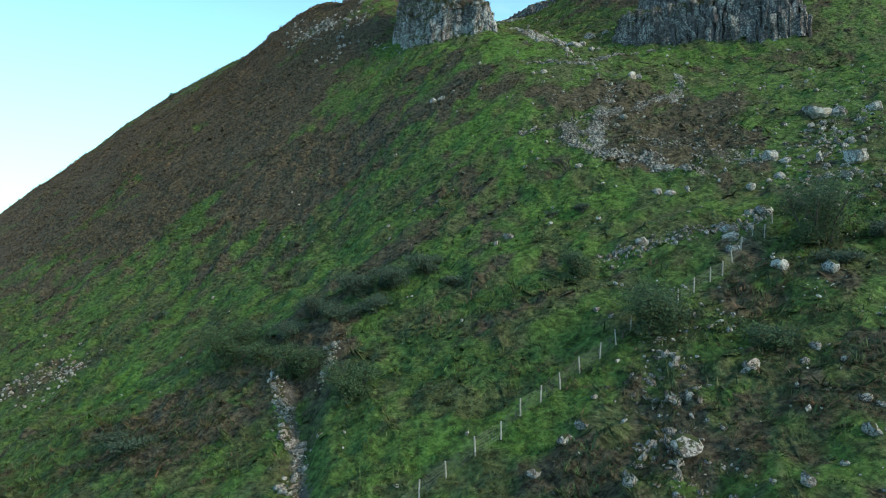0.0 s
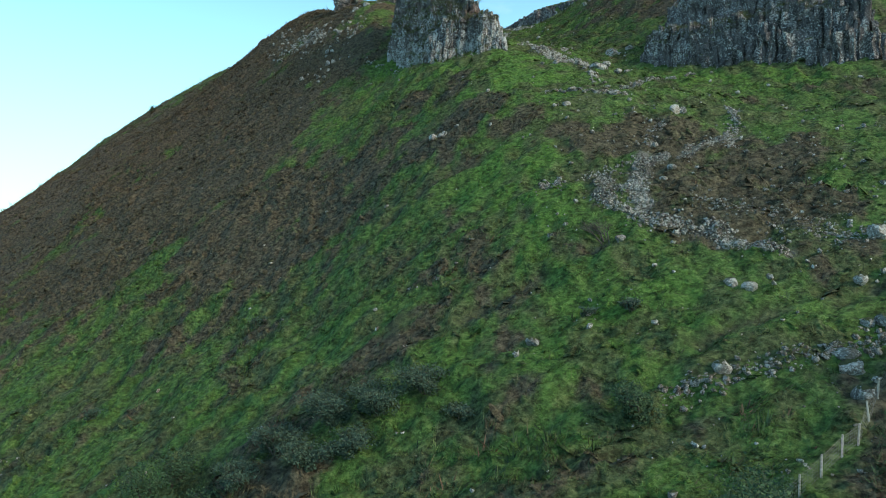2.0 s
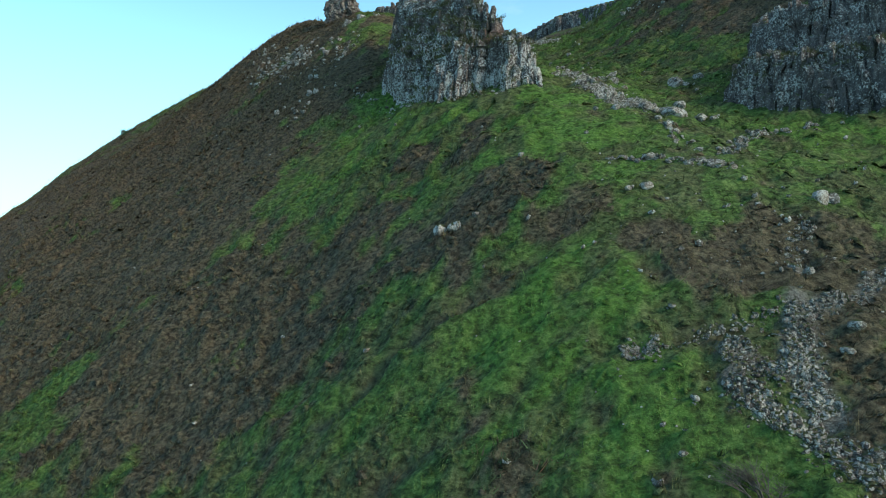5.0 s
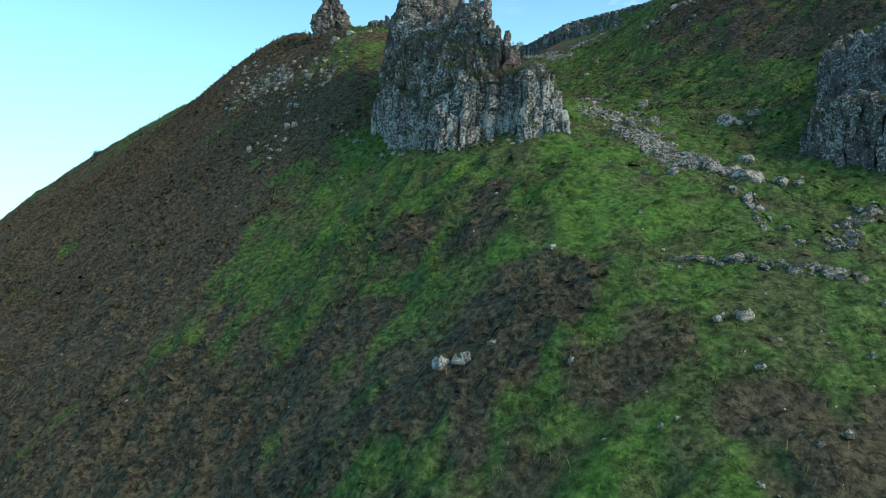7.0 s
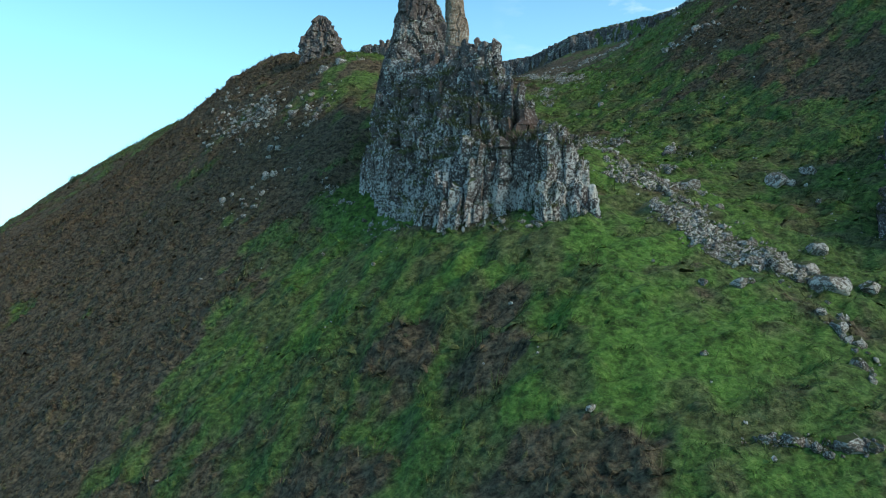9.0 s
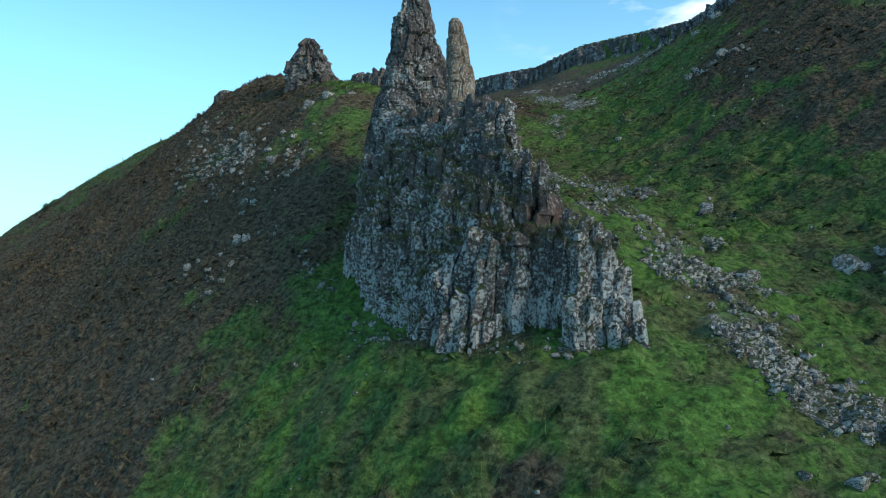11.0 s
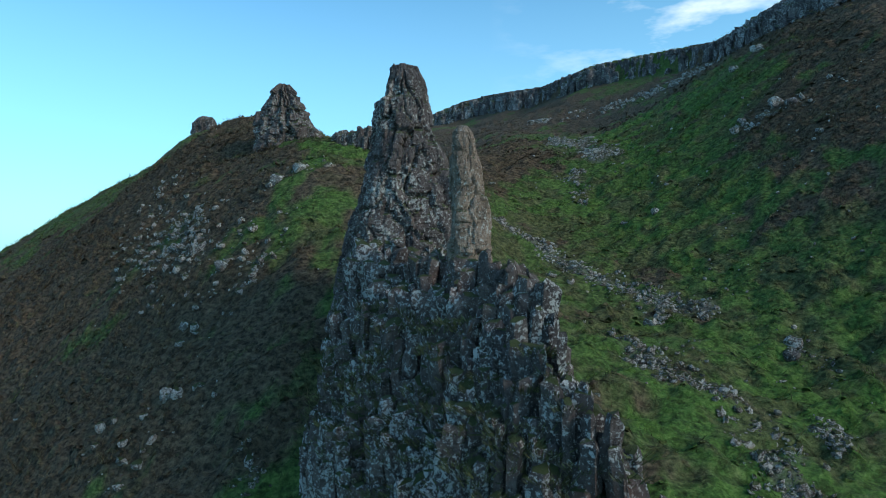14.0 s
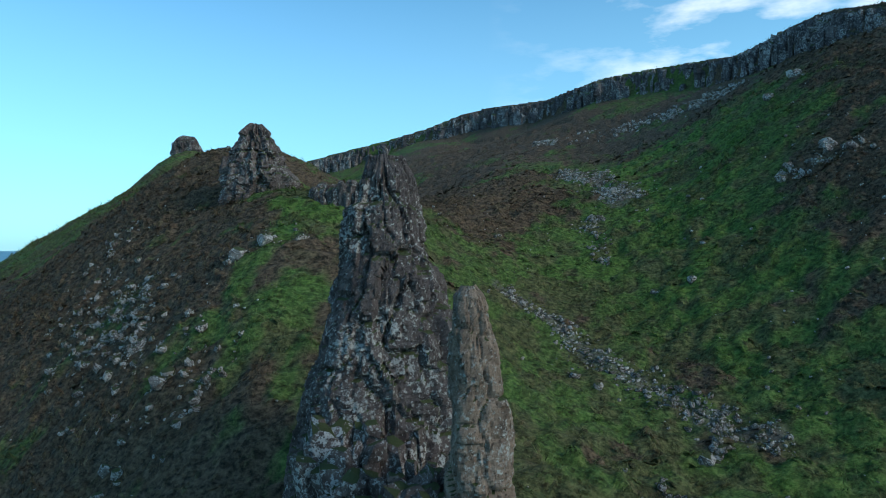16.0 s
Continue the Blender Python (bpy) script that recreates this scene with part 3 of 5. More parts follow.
def rock_mass(name, label, forms, box, pitch, mat, seed, sink=8.0, lift=1.3, keep=300, rag=0.7, step=1.7, grassy=None, base=None, bays=()):
    """A crag of columns under an envelope. forms: (corners, foot height or None for the ground, rise a metre inwards, planes as height, slope along x, along y)."""
    rng = random.Random(seed)
    if not base:
        base = new(name)
        cx, cy = (box[0] + box[1]) / 2, (box[2] + box[3]) / 2
        base.location = (cx, cy, height(cx, cy))
    spots, rows = [], 0
    y = box[2]
    while y < box[3]:
        x = box[0] + (pitch / 2 if rows % 2 else 0)
        while x < box[1]:
            px, py = x + rng.uniform(-0.42, 0.42) * pitch, y + rng.uniform(-0.42, 0.42) * pitch
            top = -1e9
            for poly, foot, rise, planes in forms:
                d = inside_depth(poly, px, py)
                if d > 0:
                    top = max(top, min([(height(px, py) if foot is None else foot) + rise * d] + [c + a * px + b * py for c, a, b in planes]))
            if top > -1e8 and all(math.hypot(px - bx, py - by) > br for bx, by, br in bays):
                spots.append((px, py, top))
            x += pitch
        y += pitch * 0.866
        rows += 1
    sx, sy, tops = np.array(spots).T
    tops = tops + (fbm(sx, sy, 3.4, seed, 3) - 0.5) * 4.2 * rag
    phase = vnoise(sx, sy, 2.6, seed + 3) * 2
    tops = 0.45 * tops + 0.55 * step * (np.round(tops / step + phase) - phase)
    below = ground_z(sx, sy)
    lean_x, lean_y = (vnoise(sx, sy, 4, seed + 5) - 0.5) * 0.16, (vnoise(sx, sy, 4, seed + 6) - 0.35) * 0.14
    places = []
    for k in range(len(spots)):
        top = tops[k] + rng.uniform(-0.55, 0.55) * rag
        if top > below[k] + 0.3:
            places.append((sy[k], sx[k], max(below[k] - 0.6, top - sink * rng.uniform(0.7, 1.4)), top, lean_x[k], lean_y[k]))
    places.sort()
    rest_v, rest_f = [], []
    o = base.location
    for k, (py, px, z0, z1, la, lb) in enumerate(places):
        v, f = column_mesh(px, py, z0, z1, pitch * rng.uniform(0.48, 0.95), rng, (la + rng.uniform(-0.03, 0.03), lb), lift)
        v = [(p - o[0], q - o[1], r - o[2]) for p, q, r in v]
        if k < keep:
            mesh_object("basalt_column", v, f, mat, base)
        else:
            n = len(rest_v)
            rest_v += v
            rest_f += [tuple(i + n for i in q) for q in f]
    if rest_v:
        tagged(mesh_object("column_rest", rest_v, rest_f, mat, base), kind="stuff")
    if grassy:
        pick = [(p[1], p[0], p[3]) for p in places if grassy[0] < p[3] < grassy[1] and fbm(p[1], p[0], 3.2, 111, 2) > 0.78 - 0.5 * grassy[2]]
        ledge_tufts(pick, seed)
    return tagged(base, label, "rock")


def ledge_tufts(spots, seed):
    """Tufts of grass and heather rooted on ledges of the rock."""
    if not spots:
        return
    rng = np.random.RandomState(seed)
    blades = 60
    c = np.repeat(np.array(spots), blades, 0)
    n = len(c)
    a, r = rng.uniform(0, 6.283, n), 0.75 * np.sqrt(rng.rand(n))
    x, y, z = c[:, 0] + r * np.cos(a), c[:, 1] + r * np.sin(a), c[:, 2] - 0.25 + rng.uniform(-0.15, 0.15, n)
    tip, b = rng.uniform(0.14, 0.40, n), rng.uniform(0, 6.283, n)
    w = 0.035
    p0 = np.stack([x - w * np.sin(b), y + w * np.cos(b), z], 1)
    p1 = np.stack([x + w * np.sin(b), y - w * np.cos(b), z], 1)
    p2 = np.stack([x + 0.3 * np.cos(a), y + 0.3 * np.sin(a) - 0.25 * tip, z + tip], 1)
    v = np.stack([p0, p1, p2], 1).reshape(-1, 3)
    cov = np.tile(np.array([0.6, 0.3, 0.0, 0.0]), (len(v), 1))
    tuft = np.repeat(np.stack([rng.uniform(0.1, 0.8, len(spots)), rng.uniform(0, 0.5, len(spots)), np.zeros(len(spots)), np.ones(len(spots))], 1), blades * 3, 0)
    tagged(big_mesh("ledge_grass", v, np.arange(len(v)), 3, PLANTS, cov, tuft), "tufts of grass and heather rooted on rock ledges", "plants", kind="stuff")


def skin_blocks(u, v, around, rng):
    """Blocks round an unrolled skin, by the nearest of jittered seeds: how far each stands out, its tilt, and the joints between."""
    table = rng.rand(around, 400, 4)
    iu, iv = np.floor(u).astype(int), np.floor(v).astype(int)
    best, second, push, tilt = np.full(u.shape, 9.0), np.full(u.shape, 9.0), np.zeros(u.shape), np.zeros(u.shape)
    for du in (-1, 0, 1):
        for dv in (-1, 0, 1):
            cell = table[(iu + du) % around, (iv + dv) % 400]
            off_u, off_v = u - (iu + du + 0.15 + 0.7 * cell[..., 0]), v - (iv + dv + 0.1 + 0.8 * cell[..., 1])
            d = np.maximum(np.abs(off_u), np.abs(off_v) * 0.8)
            nearer = d < best
            second = np.where(nearer, best, np.minimum(second, d))
            push = np.where(nearer, cell[..., 2] - 0.5, push)
            tilt = np.where(nearer, (cell[..., 3] - 0.5) * off_u * 1.6 - 0.12 * off_v, tilt)
            best = np.minimum(best, d)
    return push, tilt, 1 - smooth(0.0, 0.14, second - best)


def crag_loft(name, levels, seed, around, tall, amp, mat, parent=None, size=0.17, rib=1.0):
    """A crag as one rough skin: oval slices between the levels (height, centre, half widths left, right, front, back), broken into upright blocks."""
    rng = np.random.RandomState(seed)
    lv = np.array(levels, float)
    mean = lv[:, 3:].mean()
    n, m = int(6.283 * mean / size), int((lv[-1, 0] - lv[0, 0]) / size)
    t, f = np.meshgrid(np.arange(n) / n * 6.2832, np.linspace(0, 1, m))
    z = lv[0, 0] + (lv[-1, 0] - lv[0, 0]) * f
    col = [np.interp(z, lv[:, 0], lv[:, k]) for k in range(1, 7)]
    wob = 0.35 * (vnoise(t * mean, z, 1.6, seed) - 0.5) * 2
    push, tilt, crack = skin_blocks(t / 6.2832 * around + wob, (z - lv[0, 0]) / tall, around, rng)
    fine = int(around * 2.2)
    push2, tilt2, crack2 = skin_blocks(t / 6.2832 * fine + wob, (z - lv[0, 0]) / (tall * 0.5), fine, rng)
    ribs = np.abs(fbm(t * mean * 1.6, z * 0.25, 1.7, seed + 9, 3) - 0.5) * 2
    out = amp * (1.3 * push + 0.9 * tilt - 0.6 * crack) + 0.5 * amp * (1.3 * push2 + 0.9 * tilt2 - 0.5 * crack2) + rib * amp * (0.35 - ribs) + 0.12 * amp * rng.uniform(-1, 1, t.shape)
    out = out * (0.35 + 0.65 * smooth(1.0, 0.9, f))
    c, s = np.cos(t), np.sin(t)
    ax, ay = np.where(c > 0, col[3], col[2]), np.where(s > 0, col[5], col[4])
    r = ((np.abs(c) / ax) ** 2.5 + (np.abs(s) / ay) ** 2.5) ** (-1 / 2.5) + out
    r = np.maximum(r, 0.05)
    o = parent.location if parent else Vector((lv[0, 1], lv[0, 2], lv[0, 0]))
    jag = amp * 0.4 * push * smooth(0.75, 1.0, f)
    verts = np.stack([col[0] + r * c - o[0], col[1] + r * s - o[1], z + jag - o[2]], 2).reshape(-1, 3)
    i, j = np.meshgrid(np.arange(n), np.arange(m - 1))
    k = (i + 1) % n
    loops = np.stack([j * n + i, j * n + k, (j + 1) * n + k, (j + 1) * n + i], 2).reshape(-1)
    ob = big_mesh(name, verts, loops, 4, mat)
    bm = bmesh.new()
    bm.from_mesh(ob.data)
    bm.verts.ensure_lookup_table()
    bm.faces.new([bm.verts[(m - 1) * n + q] for q in range(n)])
    bm.to_mesh(ob.data)
    bm.free()
    ob.data.shade_flat()
    if parent:
        ob.parent = parent
    else:
        ob.location = o
    return ob


TOWER = ((86, -5.5, 156, 5.2, 5.8, 4.6, 6), (93.7, -5.4, 156.3, 3.7, 4.6, 3.8, 5.5), (96, -5.4, 156.4, 3.2, 4.0, 3.4, 5), (97.7, -5.4, 156.5, 2.7, 3.3, 3.1, 4.8), (99.3, -5.4, 156.6, 2.25, 2.9, 2.9, 4.5), (100.9, -5.4, 156.8, 2.0, 2.0, 2.6, 4.2),
         (102.7, -5.4, 157, 1.95, 1.75, 2.4, 3.8), (103.0, -5.3, 157, 1.45, 1.6, 2.0, 3.2), (104.4, -5.3, 157, 1.25, 1.4, 1.7, 2.6), (105.5, -5.4, 157, 0.95, 0.95, 1.1, 1.8))
STACK = [
    # broken lower tier with a bay of turf between its two legs
    ([(10.8, 128.6), (9.9, 136), (7.2, 147), (3.5, 160), (-7, 166), (-12.4, 156), (-10.8, 148.5), (-7.0, 141.2), (-4.6, 136.0), (-2.0, 132.8), (2.5, 130.4), (7.5, 129.0)], None, 3.0, [(79.0, 0.1, 0.0), (104.0, -2.9, 0.0)]),
    # upper body
    ([(6.8, 132.4), (6.5, 137), (4.9, 143), (2.5, 158), (-7, 163), (-11.6, 155), (-10.9, 148), (-7.6, 142.3), (-3.5, 137.6), (1.5, 134.0)], 80.0, 3.6, [(91.0, 0.0, 0.0), (-61.0, 1.15, 1.06)]),
]
stack = rock_mass("rock_stack", "tall dark basalt stack of broken columns blotched with pale lichen", STACK[1:], (-17, 12, 127, 172), 0.66, BASALT, 11, sink=6, lift=1.2, keep=150, rag=0.9, grassy=(79, 89.0, 0.62))
rock_mass("rock_stack", "tall dark basalt stack of broken columns blotched with pale lichen", STACK[:1], (-17, 12, 127, 172), 0.66, BASALT, 12, sink=7, lift=0.95, keep=150, rag=1.5, grassy=(72, 82, 0.66), base=stack, bays=((3.2, 130.2, 2.8), (-3.9, 133.8, 0.9), (7.0, 128.8, 0.8)))
crag_loft("tower", TOWER, 62, 13, 2.9, 0.42, CRAG, stack, 0.12, 0.25)


FINGER = rock_material("pillar_basalt", (0.085, 0.066, 0.054), (0.25, 0.185, 0.145), (0.46, 0.43, 0.39), 0.80, 0.6, 3.0)
tagged(crag_loft("rock_pillar", ((87, -0.5, 147, 1.6, 1.9, 1.4, 1.7), (93.6, -0.9, 146.8, 1.0, 1.3, 1.1, 1.4), (95.1, -0.95, 146.7, 0.9, 1.2, 1.0, 1.2), (96.7, -0.95, 146.6, 0.85, 1.0, 0.92, 1.0),
                                 (98.1, -1.0, 146.6, 0.8, 0.65, 0.75, 0.85), (98.9, -1.1, 146.6, 0.62, 0.44, 0.55, 0.55), (99.25, -1.15, 146.6, 0.3, 0.2, 0.26, 0.26)), 73, 5, 2.6, 0.2, FINGER, size=0.09, rib=0.15),
       "slender finger of brown basalt standing beside the tower", "rock")

OUTCROP = [
    ([(31.5, 128.5), (39, 121), (46, 115.2), (53, 111.2), (59.5, 108.6), (62, 125), (55, 141), (38, 144)], 69.0, 4.0, [(75.8, 0.0, 0.0)]),
    ([(38.5, 138), (44.5, 131), (52, 124.5), (59, 120), (61, 129), (54, 143), (41, 147)], 75.8, 4.0, [(84.6, 0.02, 0.0)]),
]
rock_mass("rock_outcrop", "dark columnar basalt outcrop in two tiers above green turf", OUTCROP, (31, 63, 106, 144), 0.72, EDGE, 21, sink=8, lift=1.3, grassy=(74, 78, 0.75), rag=0.95)
tagged(crag_loft("rock_pinnacle", ((104, -26.5, 206.5, 4.9, 5.2, 4, 5), (109.5, -26.2, 206.5, 4.3, 4.5, 3.5, 4.5), (111, -26.5, 206.5, 4.0, 3.4, 3, 4), (112.5, -26.6, 206.5, 3.7, 2.8, 2.6, 3.4),
                                   (114.5, -26.6, 206.5, 2.3, 1.9, 1.8, 2.4), (115.6, -26.8, 206.4, 1.5, 1.4, 1.1, 1.5), (116.4, -26.6, 206.3, 0.8, 0.5, 0.6, 0.6)), 81, 20, 2.2, 0.7, CRAG, size=0.22),
       "jagged dark rock pinnacle on the grassy ridge", "rock")
tagged(crag_loft("rock_crag", ((121, -77.5, 312, 5, 6, 4, 5), (126, -77.2, 312, 4.4, 5, 3.5, 4.5), (129, -77.5, 312, 3.8, 3.6, 3.2, 4), (131.3, -77.8, 312, 3.4, 2.8, 2.8, 3.5), (132.6, -77.5, 312, 2, 1.8, 1.6, 2)),
                 91, 16, 2.4, 0.6, CRAG, size=0.28),
       "squat reddish rock crag on the far ridge", "rock")
rock_mass("rock_wall", "low wall of pale-topped basalt columns beside the turf",
          [([(-18.2, 195), (-14, 193.6), (-8.5, 193.4), (-6, 198), (-10, 203), (-17.5, 201)], 102.0, 7, [(107.6, 0.0, 0.0)])],
          (-19, -5, 192, 204), 0.72, CRAG, 51, keep=150, rag=0.3)

# ---- escarpment along the skyline ----
def build_escarpment():
    rng = random.Random(77)
    base = new("escarpment")
    base.location = (45, 335, 140)
    rest_v, rest_f, made = [], [], 0
    for (ax, ay, az), (bx, by, bz) in zip(RIM, RIM[1:]):
        length = math.hypot(bx - ax, by - ay)
        nx, ny = (by - ay) / length, -(bx - ax) / length
        count = int(length / 0.85)
        along = (np.arange(count) + 0.5) / count
        sink_at = smooth(0.38, 0.62, fbm(ax + (bx - ax) * along, ay + (by - ay) * along, 13, 91, 3)) * 1.3 + 0.8 * smooth(0.5, 0.7, vnoise(ax + (bx - ax) * along, ay + (by - ay) * along, 4, 95))
        for k in range(count):
            for row in range(4):
                f = (k + rng.random()) / count
                out = 2.9 - row * 0.95 + rng.uniform(-0.7, 0.7)
                x, y = ax + (bx - ax) * f + nx * out, ay + (by - ay) * f + ny * out
                ragged = rng.random() ** 0.7 * (0.4 + 1.6 * sink_at[k])
                top = az + (bz - az) * f - max(0, 3 - row) * (0.6 + 2.6 * ragged) - 0.9 + rng.uniform(-0.4, 0.3)
                foot = top - rng.uniform(6, 11)
                v, fc = column_mesh(x - 45, y - 335, foot - 140, top - 140, rng.uniform(0.55, 1.15), rng, (0, 0.02), 2.0)
                if row == 1 and made < 300 and ax > -10:
                    made += 1
                    mesh_object("basalt_column", v, fc, EDGE, base)
                else:
                    o = len(rest_v)
                    rest_v += v
                    rest_f += [tuple(i + o for i in q) for q in fc]
    tagged(mesh_object("column_rest", rest_v, rest_f, EDGE, base), kind="stuff")
    tagged(base, "long dark columnar cliff edging the plateau", "cliff")


build_escarpment()


# ---- loose stones ----
def stone_mesh(name, seed, detail=2, mat=None):
    """An angular block: a ball cut by random planes and roughened."""
    rng = random.Random(seed)
    bm = bmesh.new()
    bmesh.ops.create_icosphere(bm, subdivisions=detail, radius=1.0)
    cuts = []
    for k in range(9):
        d = Vector((rng.gauss(0, 1), rng.gauss(0, 1), rng.gauss(0, 1))).normalized()
        cuts.append((d, rng.uniform(0.55, 0.86)))
    for v in bm.verts:
        for d, lim in cuts:
            over = v.co.dot(d) - lim
            if over > 0:
                v.co -= d * over
        v.co *= rng.uniform(0.94, 1.06)
    me = bpy.data.meshes.new(name)
    bm.to_mesh(me)
    bm.free()
    me.materials.append(mat or STONE)
    return me


PALE_BOULDERS = [stone_mesh("boulder", 120 + k, 2, PALE) for k in range(6)]
BOULDER_MESHES = [stone_mesh("boulder", 100 + k) for k in range(8)]
PALE_MESHES = [stone_mesh("stone", 220 + k, 1, PALE) for k in range(8)]
PEBBLE_MESHES = [stone_mesh("stone", 200 + k, 1) for k in range(8)]


def boulder(x, y, size, rng, group, label):
    ob = new("boulder", rng.choice(PALE_BOULDERS if "pale" in label else BOULDER_MESHES))
    sx, sy, sz = 0.85 * size * rng.uniform(0.85, 1.2), 0.85 * size * rng.uniform(0.75, 1.05), 0.85 * size * rng.uniform(0.65, 1.0)
    ob.matrix_world = Matrix.LocRotScale((x, y, height(x, y) + sz * 0.18), Euler((rng.uniform(-0.4, 0.4), rng.uniform(-0.4, 0.4), rng.uniform(0, 6.28))), (sx, sy, sz))
    return tagged(ob, label, "boulder", group)


BOULDERS_LOW = ((15.0, 43.4, 1.0), (15.8, 43.0, 0.6), (14.4, 43.9, 0.6), (20.1, 43.9, 0.9), (14.1, 39.2, 1.35), (10.4, 37.4, 0.9), (7.6, 42.1, 0.75), (9.0, 43.4, 0.7), (5.4, 40.2, 0.6), (14.8, 43.3, 0.9), (20.3, 44.3, 1.1), (23.5, 43.6, 0.55), (24.8, 44.7, 0.7),
                (27.1, 54.0, 0.8), (23.6, 36.9, 0.9), (24.5, 39.0, 0.6), (18.7, 34.4, 0.7), (15.5, 35.8, 0.5), (-12.8, 53.6, 0.8), (-13.8, 57.0, 0.6), (-9.5, 51.6, 0.6), (-9.8, 60.4, 0.6), (29.7, 51.5, 1.0), (10.2, 45.4, 0.45), (12.6, 40.6, 0.6), (12.0, 35.6, 0.7))
BOULDERS_MID = ((15.3, 102.2, 0.95), (-1.4, 106.9, 1.0), (-0.3, 106.5, 0.8), (10.1, 81.9, 0.6), (28.2, 100.3, 1.3), (29.3, 100.6, 0.9), (22.7, 93.2, 0.9), (23.6, 93, 0.7), (25.9, 60.9, 1.2), (25.2, 58.4, 1.0), (30.7, 64.6, 1.3), (29.6, 64.9, 0.8), (18.9, 63.4, 1.1), (26.8, 53.4, 1.0), (7.0, 71.3, 0.9), (35.7, 73.2, 1.3), (34.7, 69.3, 0.9), (31.6, 69.0, 0.8), (45.4, 81.7, 2.4), (47.8, 81.4, 1.7), (41.9, 68.4, 1.7), (22.8, 71.3, 0.75), (26.4, 62.1, 1.1), (25.1, 58.0, 0.7), (51.2, 79.5, 1.6), (39.7, 65.9, 1.0),
                (0.1, 106.6, 0.9), (1.6, 106.1, 0.6), (-29.3, 122.8, 0.6), (16.0, 78.8, 0.8), (22.8, 71.5, 1.0), (23.9, 70.6, 0.9), (11.7, 72.2, 0.55), (13.1, 85.1, 0.5), (20.7, 78.2, 0.5), (23.7, 88.0, 0.8), (22.4, 86.7, 0.6), (15.7, 95.3, 0.4), (36.6, 71.8, 1.0))
BOULDERS_HIGH = ((23.9, 124.4, 1.3), (23.5, 120.9, 1.9), (24.6, 121.6, 1.2), (26.5, 128.1, 1.2), (27.1, 122.5, 1.1), (28.2, 121.9, 0.8), (21.2, 115.8, 1.0), (21.9, 115.2, 0.9), (20.5, 116.6, 0.7), (14.9, 119.8, 0.6), (16.9, 119, 0.9), (17.6, 119.3, 0.6), (31.7, 145.9, 1.8), (33.4, 146.2, 1.5), (35.5, 146.6, 1.6), (27.5, 165.1, 1.4), (14.9, 108.4, 1.1), (17.1, 107.6, 1.0), (22.1, 105.7, 1.3), (23.4, 105.2, 0.9), (20.8, 113.4, 0.9), (22.5, 110.4, 0.7), (21.7, 141.6, 1.6), (23.2, 140.0, 1.3), (26.3, 163.5, 1.2), (46.0, 208, 1.4), (44.8, 193.4, 0.8),
                 (9.3, 182.5, 1.1), (11.1, 180.6, 0.7), (4.5, 193.1, 1.0), (16.7, 170.6, 1.4), (21.6, 199.1, 1.0), (25.3, 197.6, 1.1), (44.9, 205.7, 1.3), (46.2, 203.2, 1.5), (17.6, 136.7, 0.9), (19.4, 133.0, 0.7), (55.7, 234.4, 2.2), (50.5, 233.3, 1.8))
BOULDERS_LEFT = ((-24.7, 161, 1.1), (-23.6, 160.4, 0.9), (-30.6, 162.2, 0.9), (-27, 158.7, 0.8), (-24.7, 156.3, 0.8), (-26.2, 160.3, 0.7), (-24.1, 172.1, 1.1), (-37, 186.1, 1.0), (-42, 188.1, 1.0), (-26.1, 167.2, 0.8), (-25.1, 167.8, 0.7),
                 (-21.8, 184.1, 1.6), (-19.5, 184.7, 1.3), (-16, 184.2, 1.0), (-30.9, 177.8, 1.0), (-41.4, 187.3, 0.8), (-40, 184.5, 0.7), (-38.7, 188.4, 0.8), (-26.3, 168.4, 0.9), (-25.8, 169.9, 0.7), (-23.7, 173.2, 1.0), (-25.6, 176.1, 0.9), (-44, 201, 0.9), (-48, 207, 0.8), (-57.9, 97.7, 0.7))


def build_boulders():
    rng = random.Random(3)
    for rows, group, label in ((BOULDERS_LOW, "boulders by the fence", "rounded grey boulder spotted with white lichen in rough grass"),
                               (BOULDERS_MID, "boulders on the lower slope", "pale grey lichened boulder half sunk in the slope"),
                               (BOULDERS_HIGH, "boulders below the crags", "angular grey boulder fallen from the crags onto turf"),
                               (BOULDERS_LEFT, "boulders in the heather", "pale weathered boulder lying in brown heather")):
        for x, y, size in rows:
            boulder(x, y, size * (0.8 if rows in (BOULDERS_HIGH, BOULDERS_LEFT) else 0.85), rng, group, label)


build_boulders()


